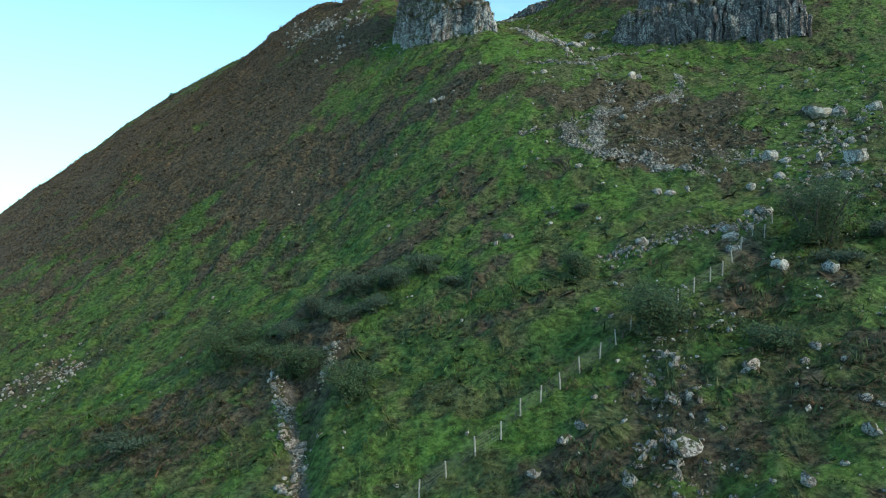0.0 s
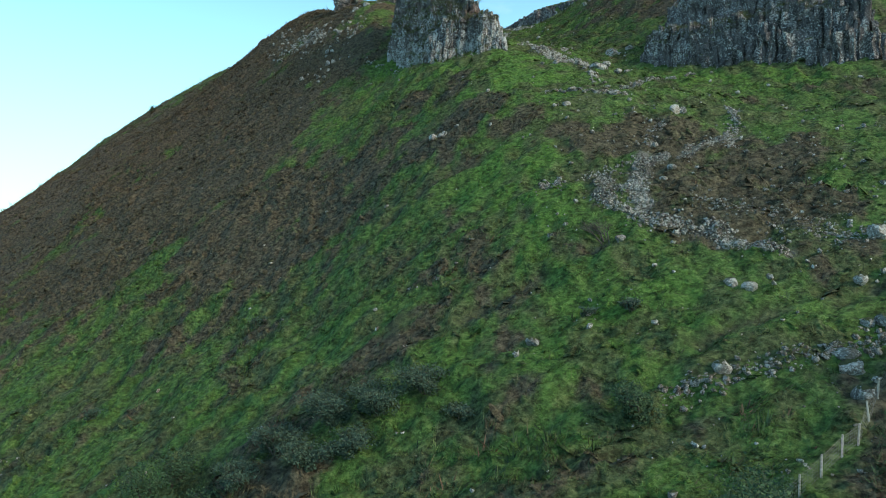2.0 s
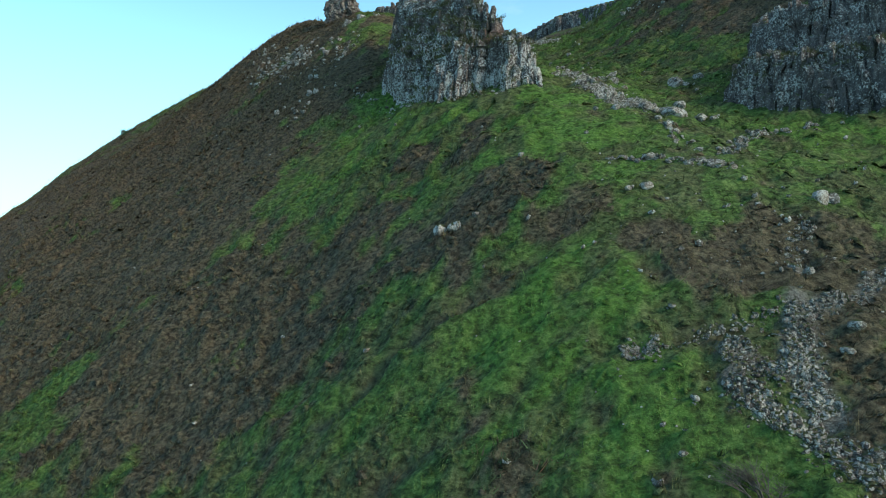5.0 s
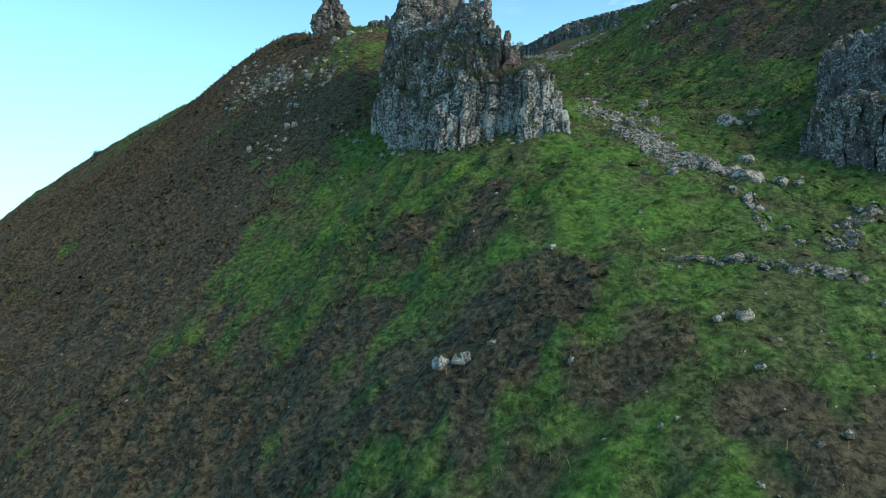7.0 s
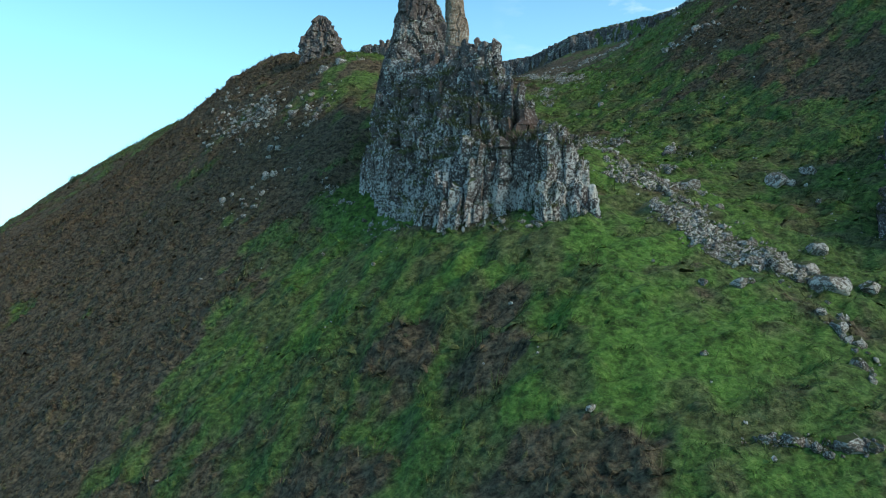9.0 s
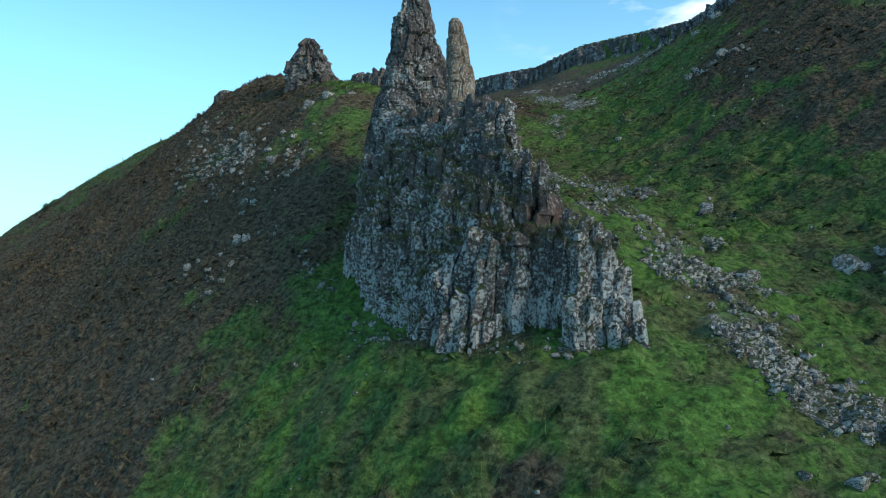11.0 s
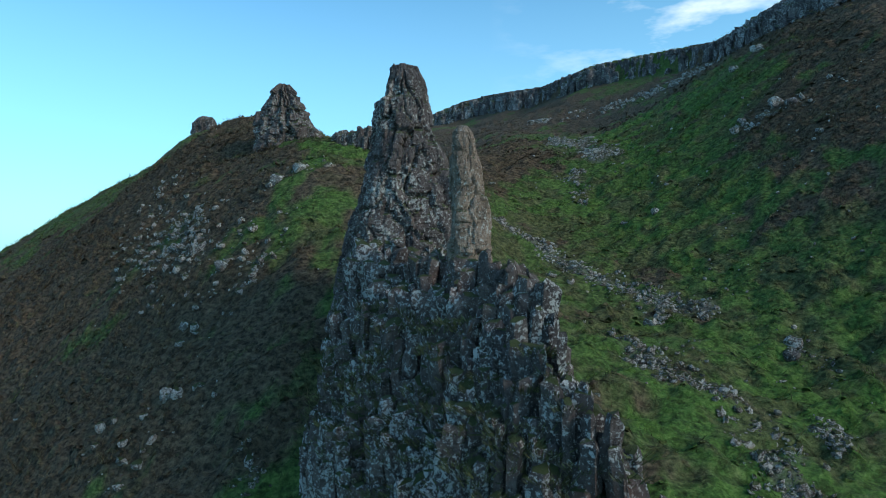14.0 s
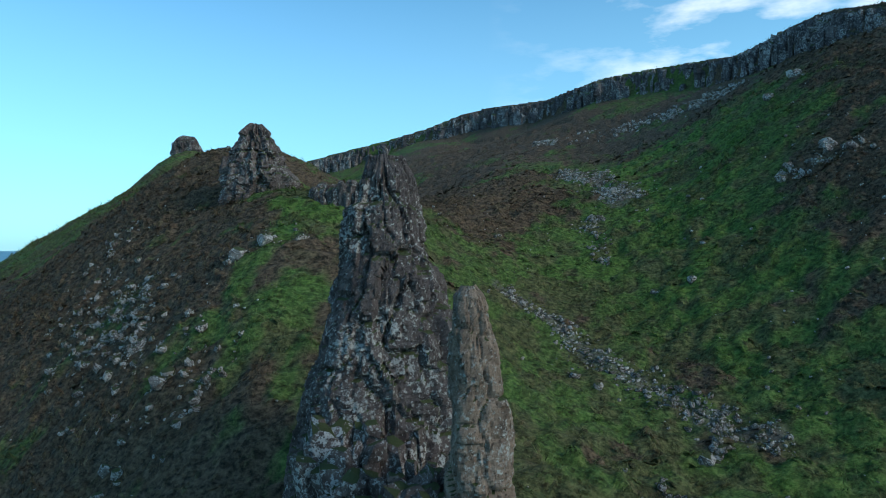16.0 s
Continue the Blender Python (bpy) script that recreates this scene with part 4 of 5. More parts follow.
def scree(name, label, path, width, count, size, seed, keep=60, pale=False):
    """Stones strewn along a line: the larger ones single parts, the rest joined."""
    rng = random.Random(seed)
    base = new(name)
    x0, y0 = path[0]
    base.location = (x0, y0, height(x0, y0))
    spans = [(a, b, math.hypot(b[0] - a[0], b[1] - a[1])) for a, b in zip(path, path[1:])]
    total = sum(s for _, _, s in spans)
    spots = []
    for k in range(int(count * 1.5)):
        at = rng.uniform(0, total)
        for a, b, s in spans:
            if at <= s:
                break
            at -= s
        f = at / s
        off = rng.gauss(0, 0.6) * width
        nx, ny = (b[1] - a[1]) / s, -(b[0] - a[0]) / s
        spots.append((a[0] + (b[0] - a[0]) * f + nx * off, a[1] + (b[1] - a[1]) * f + ny * off, size * (0.22 + 0.85 * rng.random() ** 3)))
    open_turf = unbroken(np.array([p[0] for p in spots]), np.array([p[1] for p in spots])) if name == "scree" else np.ones(len(spots))
    spots = [p for p, q in zip(spots, open_turf) if rng.random() < q + 0.12]
    zs = ground_z(np.array([p[0] for p in spots]), np.array([p[1] for p in spots]))
    rows = sorted(zip(spots, zs), key=lambda r: -r[0][2])
    verts, faces = [], []
    for k, ((x, y, r), z) in enumerate(rows):
        m = Matrix.LocRotScale((x - x0, y - y0, z + 0.1 * r - base.location[2]), Euler((rng.uniform(-1, 1), rng.uniform(-1, 1), rng.uniform(0, 6.28))),
                               (r * rng.uniform(0.8, 1.3), r * rng.uniform(0.7, 1.0), r * rng.uniform(0.5, 0.9)))
        me = rng.choice(PALE_MESHES if pale else PEBBLE_MESHES)
        if k < keep:
            ob = new("stone", me)
            ob.parent = base
            ob.matrix_local = m
        else:
            o = len(verts)
            verts += [tuple(m @ v.co) for v in me.vertices]
            faces += [tuple(i + o for i in p.vertices) for p in me.polygons]
    if verts:
        tagged(mesh_object("gravel", verts, faces, PALE if pale else STONE, base), kind="stuff")
    return tagged(base, label, "stones")


scree("scree", "thin trail of pale stones across a bare bank", BANK_UPPER, 0.4, 420, 0.26, 1)
scree("scree", "dense bed of grey rubble on a bare earth bank", BANK_BED, 0.75, 1100, 0.30, 27, 90)
scree("scree", "short arm of grey rubble beside turf", BANK_ARM, 0.7, 420, 0.28, 28, 40)
scree("scree", "dense grey rubble spilling down a bare earth bank", BANK_LOWER, 0.85, 1900, 0.34, 2, 110)
scree("scree", "cluster of pale stones at the lip of an eroded step", [(10.2, 89.2), (11.6, 89.4), (12.4, 88.7)], 0.6, 160, 0.28, 29, 40)
scree("scree", "line of small stones under an eroded step", [(12.7, 88.8), (15.2, 89.8), (17.3, 89.7), (20.0, 89.8)], 0.25, 130, 0.26, 30, 40)
scree("scree", "upright strip of rubble on the bank's edge", [(35.9, 101.9), (34.7, 97.9), (32.6, 95), (31.4, 92.1)], 0.7, 260, 0.34, 31, 50)
scree("scree", "jumbled bed of large dark blocks on turf", BLOCKS, 1.6, 1100, 0.62, 32, 150)
scree("scree", "thinly strewn stones above the block bed", [(13.9, 141), (17.2, 142.5), (20.2, 140.6), (21.9, 138)], 1.6, 420, 0.45, 33, 60)
scree("scree", "white stones in a tight cluster on turf", [(20.6, 116.4), (21.4, 115.4), (21.8, 114.8)], 0.5, 70, 0.6, 34, 40)
scree("scree", "small pale stones strewn over a worn bank", [(24, 84), (28, 80), (31, 77.5), (34.5, 75), (35.5, 73)], 1.8, 700, 0.26, 3)
scree("scree", "small cluster of pale stones under an eroded step", [(23, 95), (25, 96.5), (26, 98)], 0.7, 130, 0.3, 23, 40)
scree("stone_wall", "tumbled dry-stone wall of pale field stones", [(14.5, 63.2), (19.2, 62.6), (24, 62.8), (28.5, 62.6), (31, 64.5)], 0.9, 260, 0.4, 4)
scree("stone_wall", "low broken wall of grey stones beside a sunken track", [(-10.9, 46), (-10.5, 48.7), (-11.2, 52), (-12.8, 54), (-13.5, 57.7), (-14.8, 60), (-15.6, 63.1)], 0.6, 230, 0.5, 5, 80, True)
scree("stone_wall", "tumbled white stones on the bank of a sunken track", [(-10.6, 58.6), (-10, 60), (-10.5, 63)], 0.6, 70, 0.5, 35, 40, True)
scree("scree", "strip of tumbled grey blocks running down turf", STRIP, 1.7, 480, 0.46, 6, 110)
scree("scree", "pile of fallen blocks on green turf below the outcrop", [(22.6, 124.1), (22.6, 120.4), (22.7, 117.5), (21.1, 114.8), (22.3, 110.5)], 0.9, 260, 0.5, 7)
scree("stone_wall", "curved line of half-buried stones across the turf", [(12.6, 108.8), (15, 108.3), (17.3, 107.5), (20, 106.3), (23.5, 105.4)], 0.45, 120, 0.5, 8)
scree("stone_wall", "row of grey stones leading towards the outcrop", [(24.5, 109.5), (28, 114), (32.3, 117), (37, 117)], 0.6, 150, 0.5, 9)
scree("scree", "ribbon of dark rubble winding down the green hollow", RIBBON, 2.0, 700, 0.46, 10, 130)
scree("scree", "spur of dark rubble across turf", [(20.7, 177), (18.5, 173), (17.4, 170.5)], 0.7, 120, 0.5, 24, 40)
scree("scree", "fan of grey scree on the upper slope", FAN, 2.6, 1900, 0.5, 11, 60)
scree("scree", "patch of grey scree in the hollow", [(17.6, 219), (18.3, 212.7), (17.2, 206)], 1.5, 700, 0.5, 12)
scree("scree", "curl of dark stones round a pale boulder on turf", [(26.1, 166), (27.5, 165.9), (28.5, 161.6), (26.6, 158.1)], 0.6, 200, 0.45, 13)
scree("scree", "jumble of dark blocks below the stack", JUMBLE, 1.6, 700, 0.46, 14, 90)
scree("scree", "small heap of rubble on turf", [(22.3, 152.4), (22.5, 149.4), (24.4, 154.2)], 0.6, 90, 0.5, 25, 40)
scree("scree", "dark stones edging the foot of the stack", [(12.2, 167.3), (13.4, 164.1), (14.6, 161.9)], 0.5, 90, 0.5, 26, 40)
scree("scree", "white stones scattered on a worn brown patch", [(-57, 88), (-51, 86.5), (-46, 85)], 3.2, 260, 0.38, 15, 60, True)
scree("scree", "pale stones cropping out along the heather slope", [(-24, 156), (-27, 163), (-24, 171), (-29, 178), (-37, 187), (-44, 200), (-46, 212)], 4.2, 480, 0.62, 16, 140)
scree("scree", "grey rocks strewn through dark heather", [(-20, 170), (-24, 176), (-31, 182), (-38, 194)], 2.2, 420, 0.7, 36, 90)
scree("scree", "cluster of rocks on the green shelf", [(-23.5, 184), (-19.5, 185), (-15, 184.5)], 0.9, 110, 0.6, 17)
scree("scree", "stones strewn along a trampled gully", [(12.5, 34), (14, 41), (15.5, 47), (17.5, 53)], 2.2, 260, 0.42, 18, 90)
scree("scree", "loose rocks on the steep upper slope", [(36, 64), (42, 72), (47, 80)], 4.0, 300, 0.55, 19, 80)
scree("scree", "stones lodged below the far cliff", [(20, 300), (35, 290), (48, 278), (58, 262)], 5.0, 500, 0.9, 20, 60)
scree("scree", "rocks in the dark heather of the far slope", [(40, 208), (46, 204), (52, 200)], 2.0, 130, 0.8, 21)
scree("scree", "lichened rubble round the foot of the stack", [(10.5, 130), (4, 129.5), (-3, 134), (-7, 138), (-12, 146), (-16, 153)], 1.0, 200, 0.5, 22, 70)


def field_stones():
    rng = np.random.RandomState(9)
    count = 34000
    x, y = rng.uniform(-60, 60, count), rng.uniform(30, 235, count)
    patch = smooth(0.5, 0.68, fbm(x, y, 9, 101, 3)) * smooth(0.45, 0.65, fbm(x, y, 2, 103, 2))
    keep = rng.rand(count) < (0.25 * patch + 0.008) * smooth(-60, 30, x) + 0.006 + (0.10 + 0.5 * patch) * smooth(0, 22, x) * smooth(112, 95, y)
    x, y = x[keep], y[keep]
    z = ground_z(x, y)
    verts, faces = [], []
    for k in range(len(x)):
        r = 0.08 + 0.26 * rng.rand() ** 4
        me = PEBBLE_MESHES[k % 8]
        m = Matrix.LocRotScale((x[k], y[k], z[k] + 0.5 * r + 0.06), Euler(rng.uniform(-1, 1, 3)), (r * 1.2, r, r * 0.8))
        o = len(verts)
        verts += [tuple(m @ v.co) for v in me.vertices]
        faces += [tuple(i + o for i in p.vertices) for p in me.polygons]
    tagged(mesh_object("field_stones", verts, faces, PALE), "small pale stones scattered through the grass", "stones", kind="stuff")


field_stones()


# ---- grass and heather ----
def plant_tufts(name, count, seed, box, blades, tall, wide, spread, want, label, comb=1.0, mat=None):
    """Tufts of single blades laid over by the wind, thicker where the cover asks for them."""
    rng = np.random.RandomState(seed)
    x, y = rng.uniform(box[0], box[1], count), rng.uniform(box[2], box[3], count)
    h, lu, ba = cover(x, y)
    keep = rng.rand(count) < want(h, lu, ba, x, y) * (1 - 0.9 * gravel(x, y))
    x, y, h, lu, ba = x[keep], y[keep], h[keep], lu[keep], ba[keep]
    n = len(x)
    z = ground_z(x, y)
    gx, gy = (ground_z(x + 0.25, y) - z) / 0.25, (ground_z(x, y + 0.25) - z) / 0.25
    wide_z = hill(x, y)
    down = np.arctan2(-(hill(x, y + 1) - wide_z), -(hill(x + 1, y) - wide_z)) + 0.9 + 2.0 * (fbm(x, y, 5, 63, 2) - 0.5) + rng.normal(0, 0.35, n)
    clump = fbm(x, y, 1.5, 65, 2) - 0.5
    size = rng.uniform(0.7, 1.25, n) * (0.8 + 0.5 * fbm(x, y, 3, 61, 2) + 0.5 * clump)
    bright = np.clip(0.46 + 1.15 * clump + rng.normal(0, 0.2, n), 0, 1)
    straw = np.clip(1.4 * (fbm(x, y, 4, 69, 3) - 0.5) + rng.normal(0, 0.06, n), 0, 0.35) * (1 - 0.5 * h) * (1 - 0.6 * lu)
    rep = lambda a: np.repeat(a, blades)
    S, m = rep(size), n * blades
    a, b = rng.uniform(0, 6.283, m), rng.uniform(0, 6.283, m)
    rad = spread * S * np.sqrt(rng.rand(m))
    ox, oy = rad * np.cos(a), rad * np.sin(a)
    bx, by = rep(x) + ox, rep(y) + oy
    bz = rep(z) + rep(gx) * ox + rep(gy) * oy - 0.05
    tip = tall * S * rng.uniform(0.6, 1.25, m)
    way = np.where(rng.rand(m) < comb, rep(down) + rng.normal(0, 0.35, m), a)
    bend = tip * rng.uniform(0.7, 1.9, m)
    dx, dy = bend * np.cos(way), bend * np.sin(way)
    # the tip follows the slope, so a combed blade never dives into it
    lift = np.maximum(tip * 0.7 + rep(gx) * dx + rep(gy) * dy, -bend * 0.95)
    w = wide * S
    p0 = np.stack([bx - w * np.sin(b), by + w * np.cos(b), bz], 1)
    p1 = np.stack([bx + w * np.sin(b), by - w * np.cos(b), bz], 1)
    p2 = np.stack([bx + dx, by + dy, bz + lift], 1)
    v = np.stack([p0, p1, p2], 1).reshape(-1, 3)
    cov = np.repeat(np.stack([h, lu, ba, np.zeros(n)], 1), blades * 3, 0)
    tuft = np.repeat(np.stack([bright, straw, np.zeros(n), np.ones(n)], 1), blades * 3, 0)
    ob = big_mesh(name, v, np.arange(len(v)), 3, mat or PLANTS, cov, tuft)
    return tagged(ob, label, "plants", kind="stuff")


def cushions(name, count, seed, box, wide, tall, want, label):
    """Tussocks as ragged cushions: a crown hung over the slope's falling side, with uneven flanks drawn out along the contour."""
    rng = np.random.RandomState(seed)
    x, y = rng.uniform(box[0], box[1], count), rng.uniform(box[2], box[3], count)
    h, lu, ba = cover(x, y)
    keep = rng.rand(count) < want(h, lu, ba, x, y) * (1 - gravel(x, y))
    x, y, h, lu, ba = x[keep], y[keep], h[keep], lu[keep], ba[keep]
    n, sides = len(x), 8
    z = ground_z(x, y)
    gx, gy = (ground_z(x + 0.4, y) - z) / 0.4, (ground_z(x, y + 0.4) - z) / 0.4
    wide_z = hill(x, y)
    down = np.arctan2(-(hill(x, y + 1) - wide_z), -(hill(x + 1, y) - wide_z)) + rng.normal(0, 0.45, n)
    clump = fbm(x, y, 1.5, 65, 2) - 0.5
    size = wide * rng.uniform(0.55, 1.3, n) * (0.85 + 0.8 * clump)
    a = np.arange(sides)[None, :] * 6.283 / sides + rng.uniform(-0.3, 0.3, (n, sides))
    r = size[:, None] * rng.uniform(0.55, 1.25, (n, sides))
    u, v = 0.75 * r * np.cos(a), 1.35 * r * np.sin(a)
    c, d = np.cos(down)[:, None], np.sin(down)[:, None]
    ox, oy = u * c - v * d, u * d + v * c
    ring = np.stack([x[:, None] + ox, y[:, None] + oy, z[:, None] + gx[:, None] * ox + gy[:, None] * oy - 0.06], 2)
    up = tall * size / wide * rng.uniform(0.6, 1.3, n)
    cx, cy = 0.42 * size * c[:, 0] + rng.normal(0, 0.12, n) * size, 0.42 * size * d[:, 0] + rng.normal(0, 0.12, n) * size
    crown = np.stack([x + cx, y + cy, z + 0.6 * (gx * cx + gy * cy) + up], 1)[:, None]
    verts = np.concatenate([ring, crown], 1).reshape(-1, 3)
    k = np.arange(sides)
    loops = (np.stack([k, (k + 1) % sides, np.full(sides, sides)], 1).ravel()[None, :] + (sides + 1) * np.arange(n)[:, None]).ravel()
    cov = np.repeat(np.stack([np.clip(h + rng.normal(0, 0.1, n), 0, 1), lu, ba * 0.5, np.zeros(n)], 1), sides + 1, 0)
    return tagged(big_mesh(name, verts, loops, 3, GROUND, cov), label, "plants", kind="stuff")


def bracken_material():
    m, n, l, b = material("bracken_fronds", 0.75)
    geo = n.new("ShaderNodeNewGeometry")
    tuft = n.new("ShaderNodeAttribute")
    tuft.attribute_name = "tuft"
    sep = n.new("ShaderNodeSeparateColor")
    l.new(tuft.outputs["Color"], sep.inputs["Color"])
    c = ramp(n, l, sep.outputs["Red"], (0.0, (0.022, 0.046, 0.020)), (0.45, (0.050, 0.088, 0.034)), (0.70, (0.070, 0.078, 0.036)), (0.9, (0.115, 0.066, 0.038)), (1.0, (0.15, 0.085, 0.052)))
    tone = ramp(n, l, geo.outputs["Random Per Island"], (0.0, (0.5, 0.5, 0.5)), (1.0, (1.5, 1.5, 1.5)))
    l.new(mixed(n, l, 1.0, c, tone, "MULTIPLY"), b.inputs["Base Color"])
    return m


# bracken beds: centre, half sizes, turn
BRACKEN = ((-24, 60, 11, 9, 20, 1), (-19, 53, 7, 5, 0, 1), (-36, 62, 7, 7, 0, 0.9), (18, 44, 8, 9, 10, 1), (26, 42, 8, 7, 0, 1), (23, 51, 5, 3, 0, 1), (28, 55, 6, 4, 20, 1), (10, 39, 7, 4, 0, 0.6), (7, 49, 5, 3, 0, 0.6), (-10, 74, 9, 3, 15, 0.9), (4, 60, 8, 4, 0, 0.4),
           (38, 60, 9, 7, 0, 0.7), (20, 57, 5, 3, 0, 0.5), (3, 84, 6, 3, 10, 0.4))


def in_bracken(x, y):
    best, ragged = np.zeros_like(x), 0.9 * (fbm(x, y, 5, 33) - 0.5)
    for cx, cy, rx, ry, turn, w in BRACKEN:
        best = np.maximum(best, w * blot(x, y, ragged, cx, cy, rx, ry, turn))
    return best


plant_tufts("grass", 150000, 1, (-75, 62, 30, 232), 7, 0.26, 0.024, 0.28, lambda h, lu, ba, x, y: np.clip(0.95 - 0.75 * h - 0.6 * ba, 0.06, 1), "rough green hill grass in wind-laid tufts", 0.85)
plant_tufts("heather", 110000, 2, (-80, 62, 30, 232), 8, 0.26, 0.028, 0.34, lambda h, lu, ba, x, y: np.clip(h * 1.1 + 0.04, 0.02, 1), "brown heather and dying bracken in low tussocks", 0.45)
plant_tufts("tussocks", 22000, 4, (-75, 62, 30, 232), 16, 0.34, 0.026, 0.42, lambda h, lu, ba, x, y: smooth(0.45, 0.62, h + 0.25) * 0.5, "larger dark tussocks of heather and rushes", 0.6)
cushions("grass_tussocks", 150000, 11, (-75, 75, 30, 250), 0.30, 0.20, lambda h, lu, ba, x, y: np.clip(0.55 - 0.45 * lu, 0.1, 1) * smooth(0.25, 0.6, fbm(x, y, 4, 141, 3)), "small wind-laid grass tussocks stepping down the slope")
cushions("heather_cushions", 60000, 12, (-110, 75, 30, 260), 0.42, 0.30, lambda h, lu, ba, x, y: np.clip(1.1 * h - 0.25, 0.0, 1) * smooth(0.3, 0.55, fbm(x, y, 3, 143, 3)), "dark cushions of heather on the slope")
plant_tufts("ridge_heather", 60000, 5, (-135, -72, 80, 300), 5, 0.2, 0.06, 0.45, lambda h, lu, ba, x, y: 0.75 + 0 * h, "brown heather and grass on the outer slope", 0.5)
plant_tufts("far_grass", 75000, 3, (-125, 95, 190, 340), 5, 0.18, 0.06, 0.5, lambda h, lu, ba, x, y: 0.7 + 0 * h, "rough grass and heather on the upper slopes", 0.7)
plant_tufts("bracken", 60000, 6, (-48, 50, 32, 90), 10, 0.26, 0.055, 0.34, lambda h, lu, ba, x, y: 0.8 * in_bracken(x, y) * smooth(0.36, 0.5, fbm(x, y, 2.2, 131, 3)) + 0.006, "low bracken turning from green to rust", 0.25, bracken_material())


# ---- bushes ----
def leaf_material(name, dark, light):
    m, n, l, b = material(name, 0.7)
    geo = n.new("ShaderNodeNewGeometry")
    co = n.new("ShaderNodeTexCoord").outputs["Object"]
    c = ramp(n, l, geo.outputs["Random Per Island"], (0.0, dark), (1.0, light))
    l.new(mixed(n, l, noise_tex(n, l, co, 1.2, 3), c, mixed(n, l, 0.5, c, dark)), b.inputs["Base Color"])
    return m


def bark_material():
    m, n, l, b = material("bark", 0.9)
    co = n.new("ShaderNodeTexCoord").outputs["Object"]
    l.new(ramp(n, l, noise_tex(n, l, co, 6, 5), (0.3, (0.05, 0.042, 0.035)), (0.7, (0.13, 0.115, 0.10))), b.inputs["Base Color"])
    return m


LEAF, GORSE, BARK = leaf_material("leaves", (0.014, 0.036, 0.017), (0.062, 0.118, 0.052)), leaf_material("gorse_spines", (0.016, 0.036, 0.023), (0.075, 0.122, 0.08)), bark_material()


def limb(verts, faces, a, b, ra, rb):
    d = (b - a).normalized()
    u = d.orthogonal().normalized()
    w = d.cross(u)
    o = len(verts)
    for p, r in ((a, ra), (b, rb)):
        for k in range(5):
            t = 6.283 * k / 5
            verts.append(tuple(p + r * (math.cos(t) * u + math.sin(t) * w)))
    for k in range(5):
        faces.append((o + k, o + (k + 1) % 5, o + 5 + (k + 1) % 5, o + 5 + k))


def bush(name, x, y, wide, tall, leaves, mat, seed, label, lean=(0, 0)):
    """A bush or small thorn tree: limbs that fork twice and leaf clumps at their ends."""
    rng = random.Random(seed)
    base = new(name)
    base.location = (x, y, height(x, y) - 0.1)
    verts, faces, tips = [], [], []
    for k in range(rng.randint(4, 6)):
        a = rng.uniform(0, 6.28)
        start = Vector((0.12 * wide * math.cos(a), 0.12 * wide * math.sin(a), -0.1))
        out = rng.uniform(0.1, 0.36) * wide
        mid = Vector((out * math.cos(a) + lean[0] * 0.4, out * math.sin(a) + lean[1] * 0.4, tall * rng.uniform(0.3, 0.5)))
        limb(verts, faces, start, mid, 0.025 * tall + 0.02, 0.016 * tall + 0.01)
        for j in range(4):
            b = a + rng.uniform(-1.2, 1.2)
            end = mid + Vector((rng.uniform(0.05, 0.25) * wide * math.cos(b) + lean[0] * 0.5, rng.uniform(0.05, 0.25) * wide * math.sin(b) + lean[1] * 0.5, tall * rng.uniform(0.12, 0.45)))
            limb(verts, faces, mid, end, 0.014 * tall + 0.01, 0.008)
            tips += [end, mid.lerp(end, 0.55)]
            for i in range(3 if leaves else 8):
                twig = end + Vector((rng.gauss(0, 0.13) * wide + lean[0] * 0.25, rng.gauss(0, 0.13) * wide + lean[1] * 0.25, rng.uniform(0.0, 0.2) * tall))
                limb(verts, faces, mid.lerp(end, rng.uniform(0.4, 1)), twig, 0.012, 0.005)
                tips.append(twig)
    mesh_object("trunk", verts, faces, BARK, base)
    if leaves:
        lv, lf, lobes = [], [], []
        for k in range(9):
            a, q = rng.uniform(0, 6.28), rng.uniform(0.05, 0.34) * wide
            size = rng.uniform(0.14, 0.26) * min(wide, 1.6 * tall)
            lobes.append((q * math.cos(a) + lean[0] * 0.4, q * math.sin(a) + lean[1] * 0.4, max(size * 0.6, tall * rng.uniform(0.12, 0.9) * (1 - q / wide) - size * 0.7), size))
        for k in range(int(1.7 * leaves)):
            c = rng.choice(tips)
            s = 0.11 * wide
            p = c + Vector((rng.gauss(0, s), rng.gauss(0, s), rng.gauss(0, 0.09) * tall))
            if rng.random() < 0.55:
                # skirt and dome of foliage down to the ground
                a, q = lobes[rng.randrange(len(lobes))], Vector((rng.gauss(0, 1), rng.gauss(0, 1), rng.gauss(0.25, 0.8))).normalized() * rng.uniform(0.7, 1.0)
                p = Vector((a[0] + q.x * a[3], a[1] + q.y * a[3], a[2] + q.z * a[3] * 0.9))
            p.z = max(p.z, 0.05)
            r = rng.uniform(0.06, 0.11)
            u = Vector((rng.gauss(0, 1), rng.gauss(0, 1), rng.gauss(0, 0.7))).normalized()
            w = u.orthogonal().normalized()
            o = len(lv)
            lv += [tuple(p - u * r), tuple(p + w * r * 0.6), tuple(p + u * r * 1.3), tuple(p - w * r * 0.6)]
            lf.append((o, o + 1, o + 2, o + 3))
        mesh_object("foliage", lv, lf, mat, base)
    return tagged(base, label, "bush")


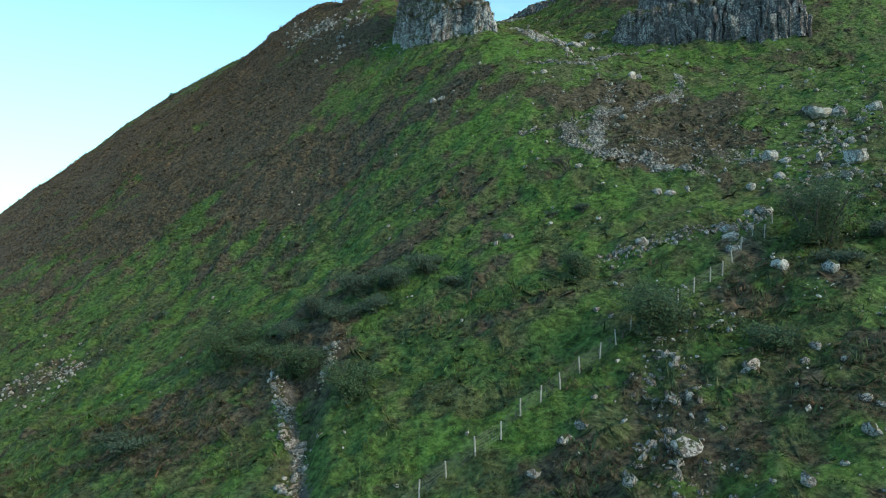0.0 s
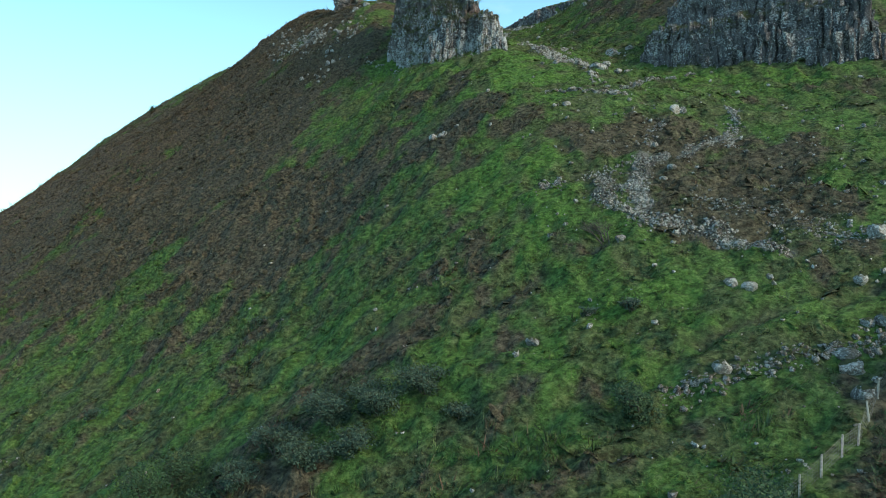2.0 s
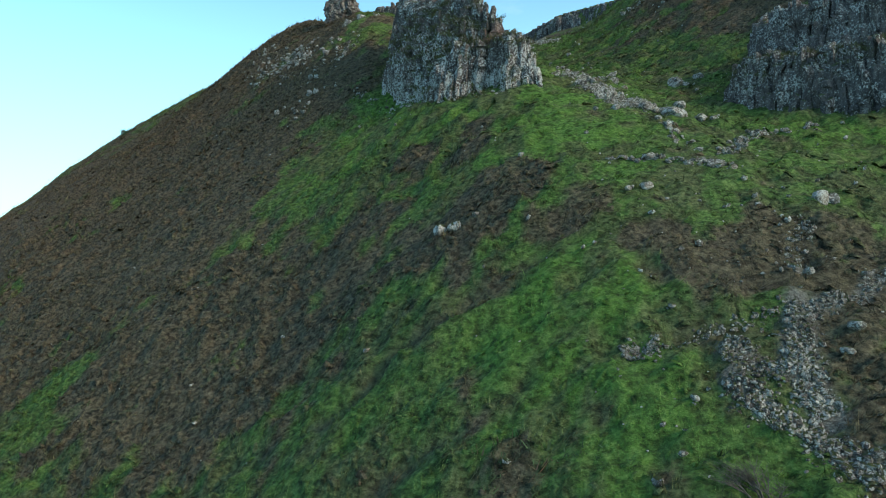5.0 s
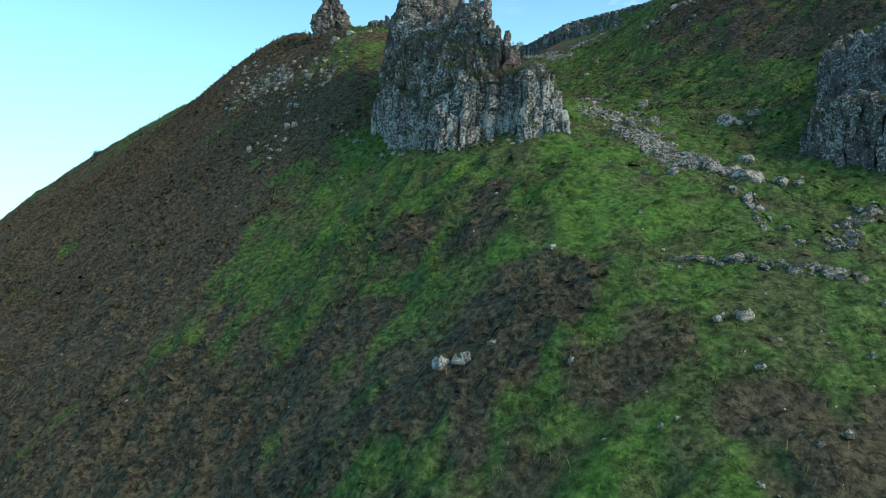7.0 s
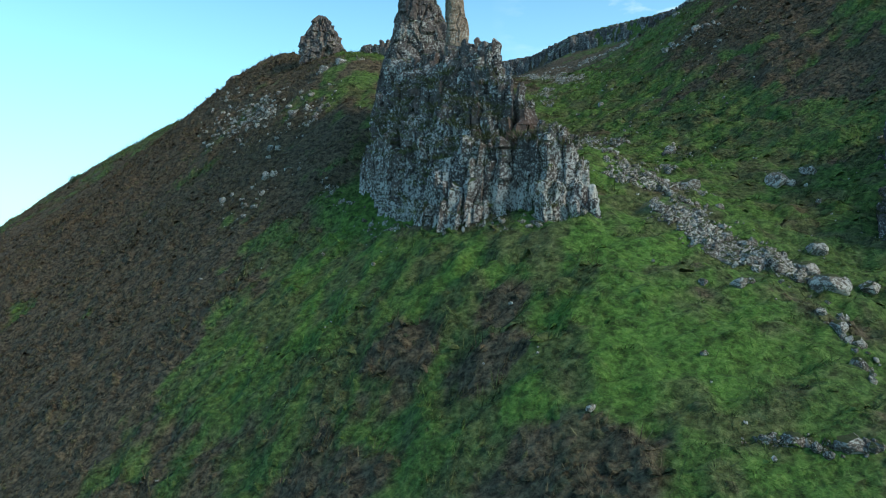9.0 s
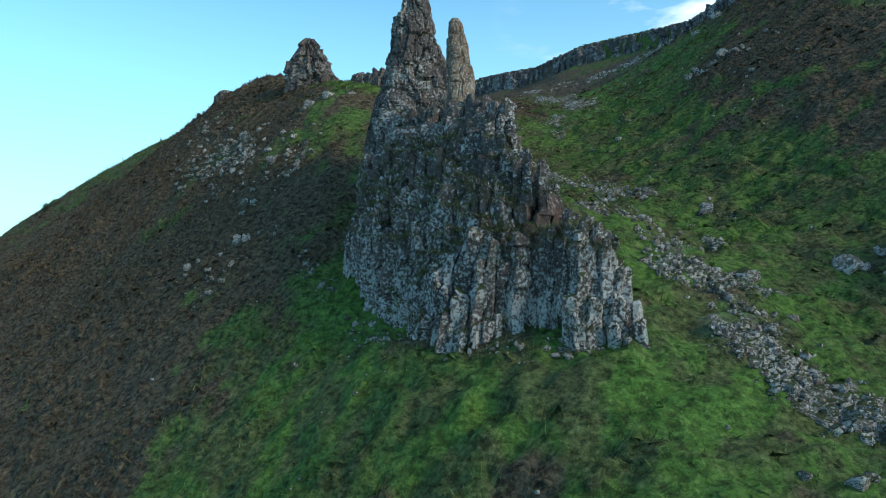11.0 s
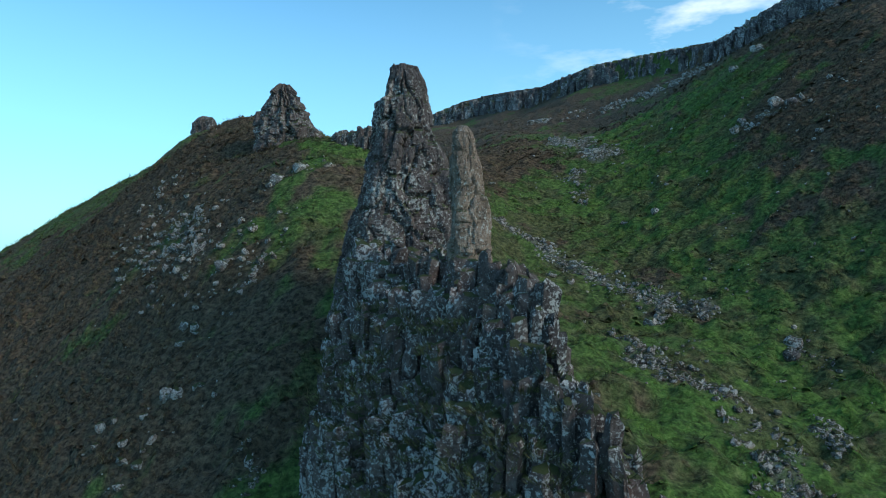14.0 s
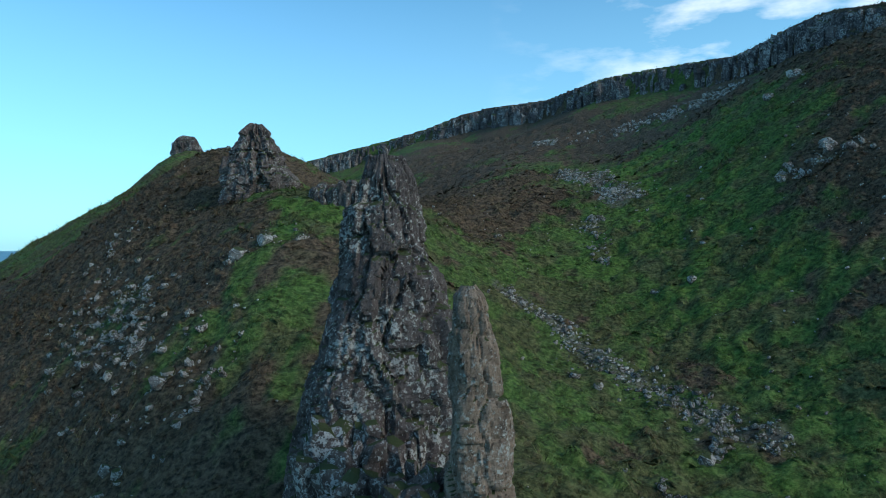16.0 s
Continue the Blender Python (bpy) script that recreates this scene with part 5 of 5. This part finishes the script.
BUSHES = ((31.8, 56.6, 5.6, 5.4, 6500), (15.9, 50.2, 4.8, 3.8, 5200), (12.9, 61.8, 3.0, 2.2, 1900), (22.2, 45.6, 3.4, 1.8, 2200), (-22.5, 71.2, 5.0, 4.2, 5200), (-7.3, 53.8, 3.6, 2.8, 3200), (-13.4, 62, 4.2, 3.0, 3800), (-18.4, 67.2, 4.0, 2.0, 2600))
GORSES = ((-8.5, 71.2, 4.0, 2.2, 3400), (-5.2, 70.2, 4.0, 2.0, 3200), (-1.4, 70.8, 3.4, 1.9, 2400), (1.2, 67.2, 2.6, 1.0, 1300), (-10.2, 67, 3.2, 1.7, 2300), (-7.4, 67.4, 3.6, 1.6, 2500), (-13, 70.2, 3.6, 1.9, 2500), (-15.6, 68.4, 3.2, 1.6, 1900), (14.7, 71, 1.6, 0.9, 500), (11.6, 72.4, 1.3, 0.8, 400),
          (-21, 93.2, 1.8, 1.4, 600), (-37.8, 89.5, 1.6, 1.2, 500), (30.8, 53, 2.8, 1.3, 1300), (36.5, 55.5, 3.0, 1.4, 1200), (40, 57, 3.4, 1.6, 1300), (-30, 62, 3.4, 1.2, 1200), (-26, 57, 3.6, 1.3, 1300))
for k, (x, y, wide, tall, leaves) in enumerate(BUSHES):
    tagged(bush("bush", x, y, wide, tall, leaves, LEAF, 300 + k, "dense dark green thorn bush on the slope"), group="thorn bushes")
for k, (x, y, wide, tall, leaves) in enumerate(GORSES):
    tagged(bush("gorse_bush", x, y, wide, tall, leaves, GORSE, 400 + k, "low grey-green gorse clump in rough grass"), group="gorse clumps")
bush("bare_shrub", 15.0, 79.6, 3.4, 2.4, 0, LEAF, 501, "leafless windswept shrub beside a pale boulder", (-0.9, 0.3))
bush("bare_shrub", 5.6, 131.8, 1.2, 2.2, 60, LEAF, 502, "thin bare sapling on a rock ledge")
bush("thorn_tree", -103, 254, 3.4, 2.4, 900, LEAF, 503, "small wind-bent thorn tree on the skyline ridge", (1.0, 0))


# ---- fence ----
POSTS = ((-3.2, 40.6), (-1.5, 41.8), (0.2, 42.9), (2.1, 43.7), (3.9, 45.1), (5.3, 46.0), (6.8, 46.8), (8.3, 47.5), (9.9, 48.6), (11.6, 49.7), (12.9, 50.1), (14.3, 51.3), (16.4, 52.4), (18.6, 53.2), (20.1, 53.8), (21.8, 54.8), (23.0, 55.3), (24.3, 56.4),
         (25.5, 57.5), (27.1, 58.9), (28.7, 60.0), (30.4, 62))


def fence_materials():
    m, n, l, b = material("post_wood", 0.85)
    co = n.new("ShaderNodeTexCoord").outputs["Object"]
    l.new(ramp(n, l, noise_tex(n, l, co, 9, 5), (0.3, (0.22, 0.20, 0.17)), (0.7, (0.46, 0.44, 0.39))), b.inputs["Base Color"])
    w, n, l, b = material("fence_wire", 0.5)
    b.inputs["Base Color"].default_value, b.inputs["Metallic"].default_value = rgb(0.16, 0.17, 0.17), 0.5
    return m, w


def build_fence():
    wood, steel = fence_materials()
    rng = random.Random(8)
    base = new("fence")
    x0, y0 = POSTS[0]
    base.location = (x0, y0, height(x0, y0))
    heads = []
    for x, y in POSTS:
        z = height(x, y)
        bm = bmesh.new()
        bmesh.ops.create_cone(bm, cap_ends=True, segments=8, radius1=0.06, radius2=0.052, depth=1.5)
        lean = Matrix.Rotation(rng.uniform(-0.09, 0.09), 4, "X") @ Matrix.Rotation(rng.uniform(-0.09, 0.09), 4, "Y")
        at = Vector((x, y, z)) - base.location
        bmesh.ops.transform(bm, matrix=Matrix.Translation(at) @ lean @ Matrix.Translation((0, 0, 0.45)), verts=bm.verts)
        part("post", bm, wood, base)
        heads.append((at, lean))
    for up in (0.15, 0.36, 0.57, 0.78, 0.98, 1.12):
        verts, faces = [], []
        for k, (a, la) in enumerate(heads):
            p = a + la @ Vector((0, -0.06, up))
            verts += [tuple(p + Vector(q)) for q in ((0, 0, 0.006), (0.003, -0.005, -0.003), (-0.003, 0.005, -0.003))]
            if k:
                o = 3 * k
                faces += [(o - 3 + i, o - 3 + (i + 1) % 3, o + (i + 1) % 3, o + i) for i in range(3)]
        mesh_object("wire", verts, faces, steel, base)
    verts, faces = [], []
    for (a, la), (b, lb) in zip(heads, heads[1:]):
        for k in range(1, 9):
            lo, hi = (a + la @ Vector((0, -0.06, 0.12))).lerp(b + lb @ Vector((0, -0.06, 0.12)), k / 9), (a + la @ Vector((0, -0.06, 1.0))).lerp(b + lb @ Vector((0, -0.06, 1.0)), k / 9)
            limb(verts, faces, lo, hi, 0.003, 0.003)
    tagged(mesh_object("netting", verts, faces, steel, base, "grey sheep netting"), kind="stuff")
    tagged(base, "weathered post-and-wire stock fence climbing the slope", "fence")


build_fence()
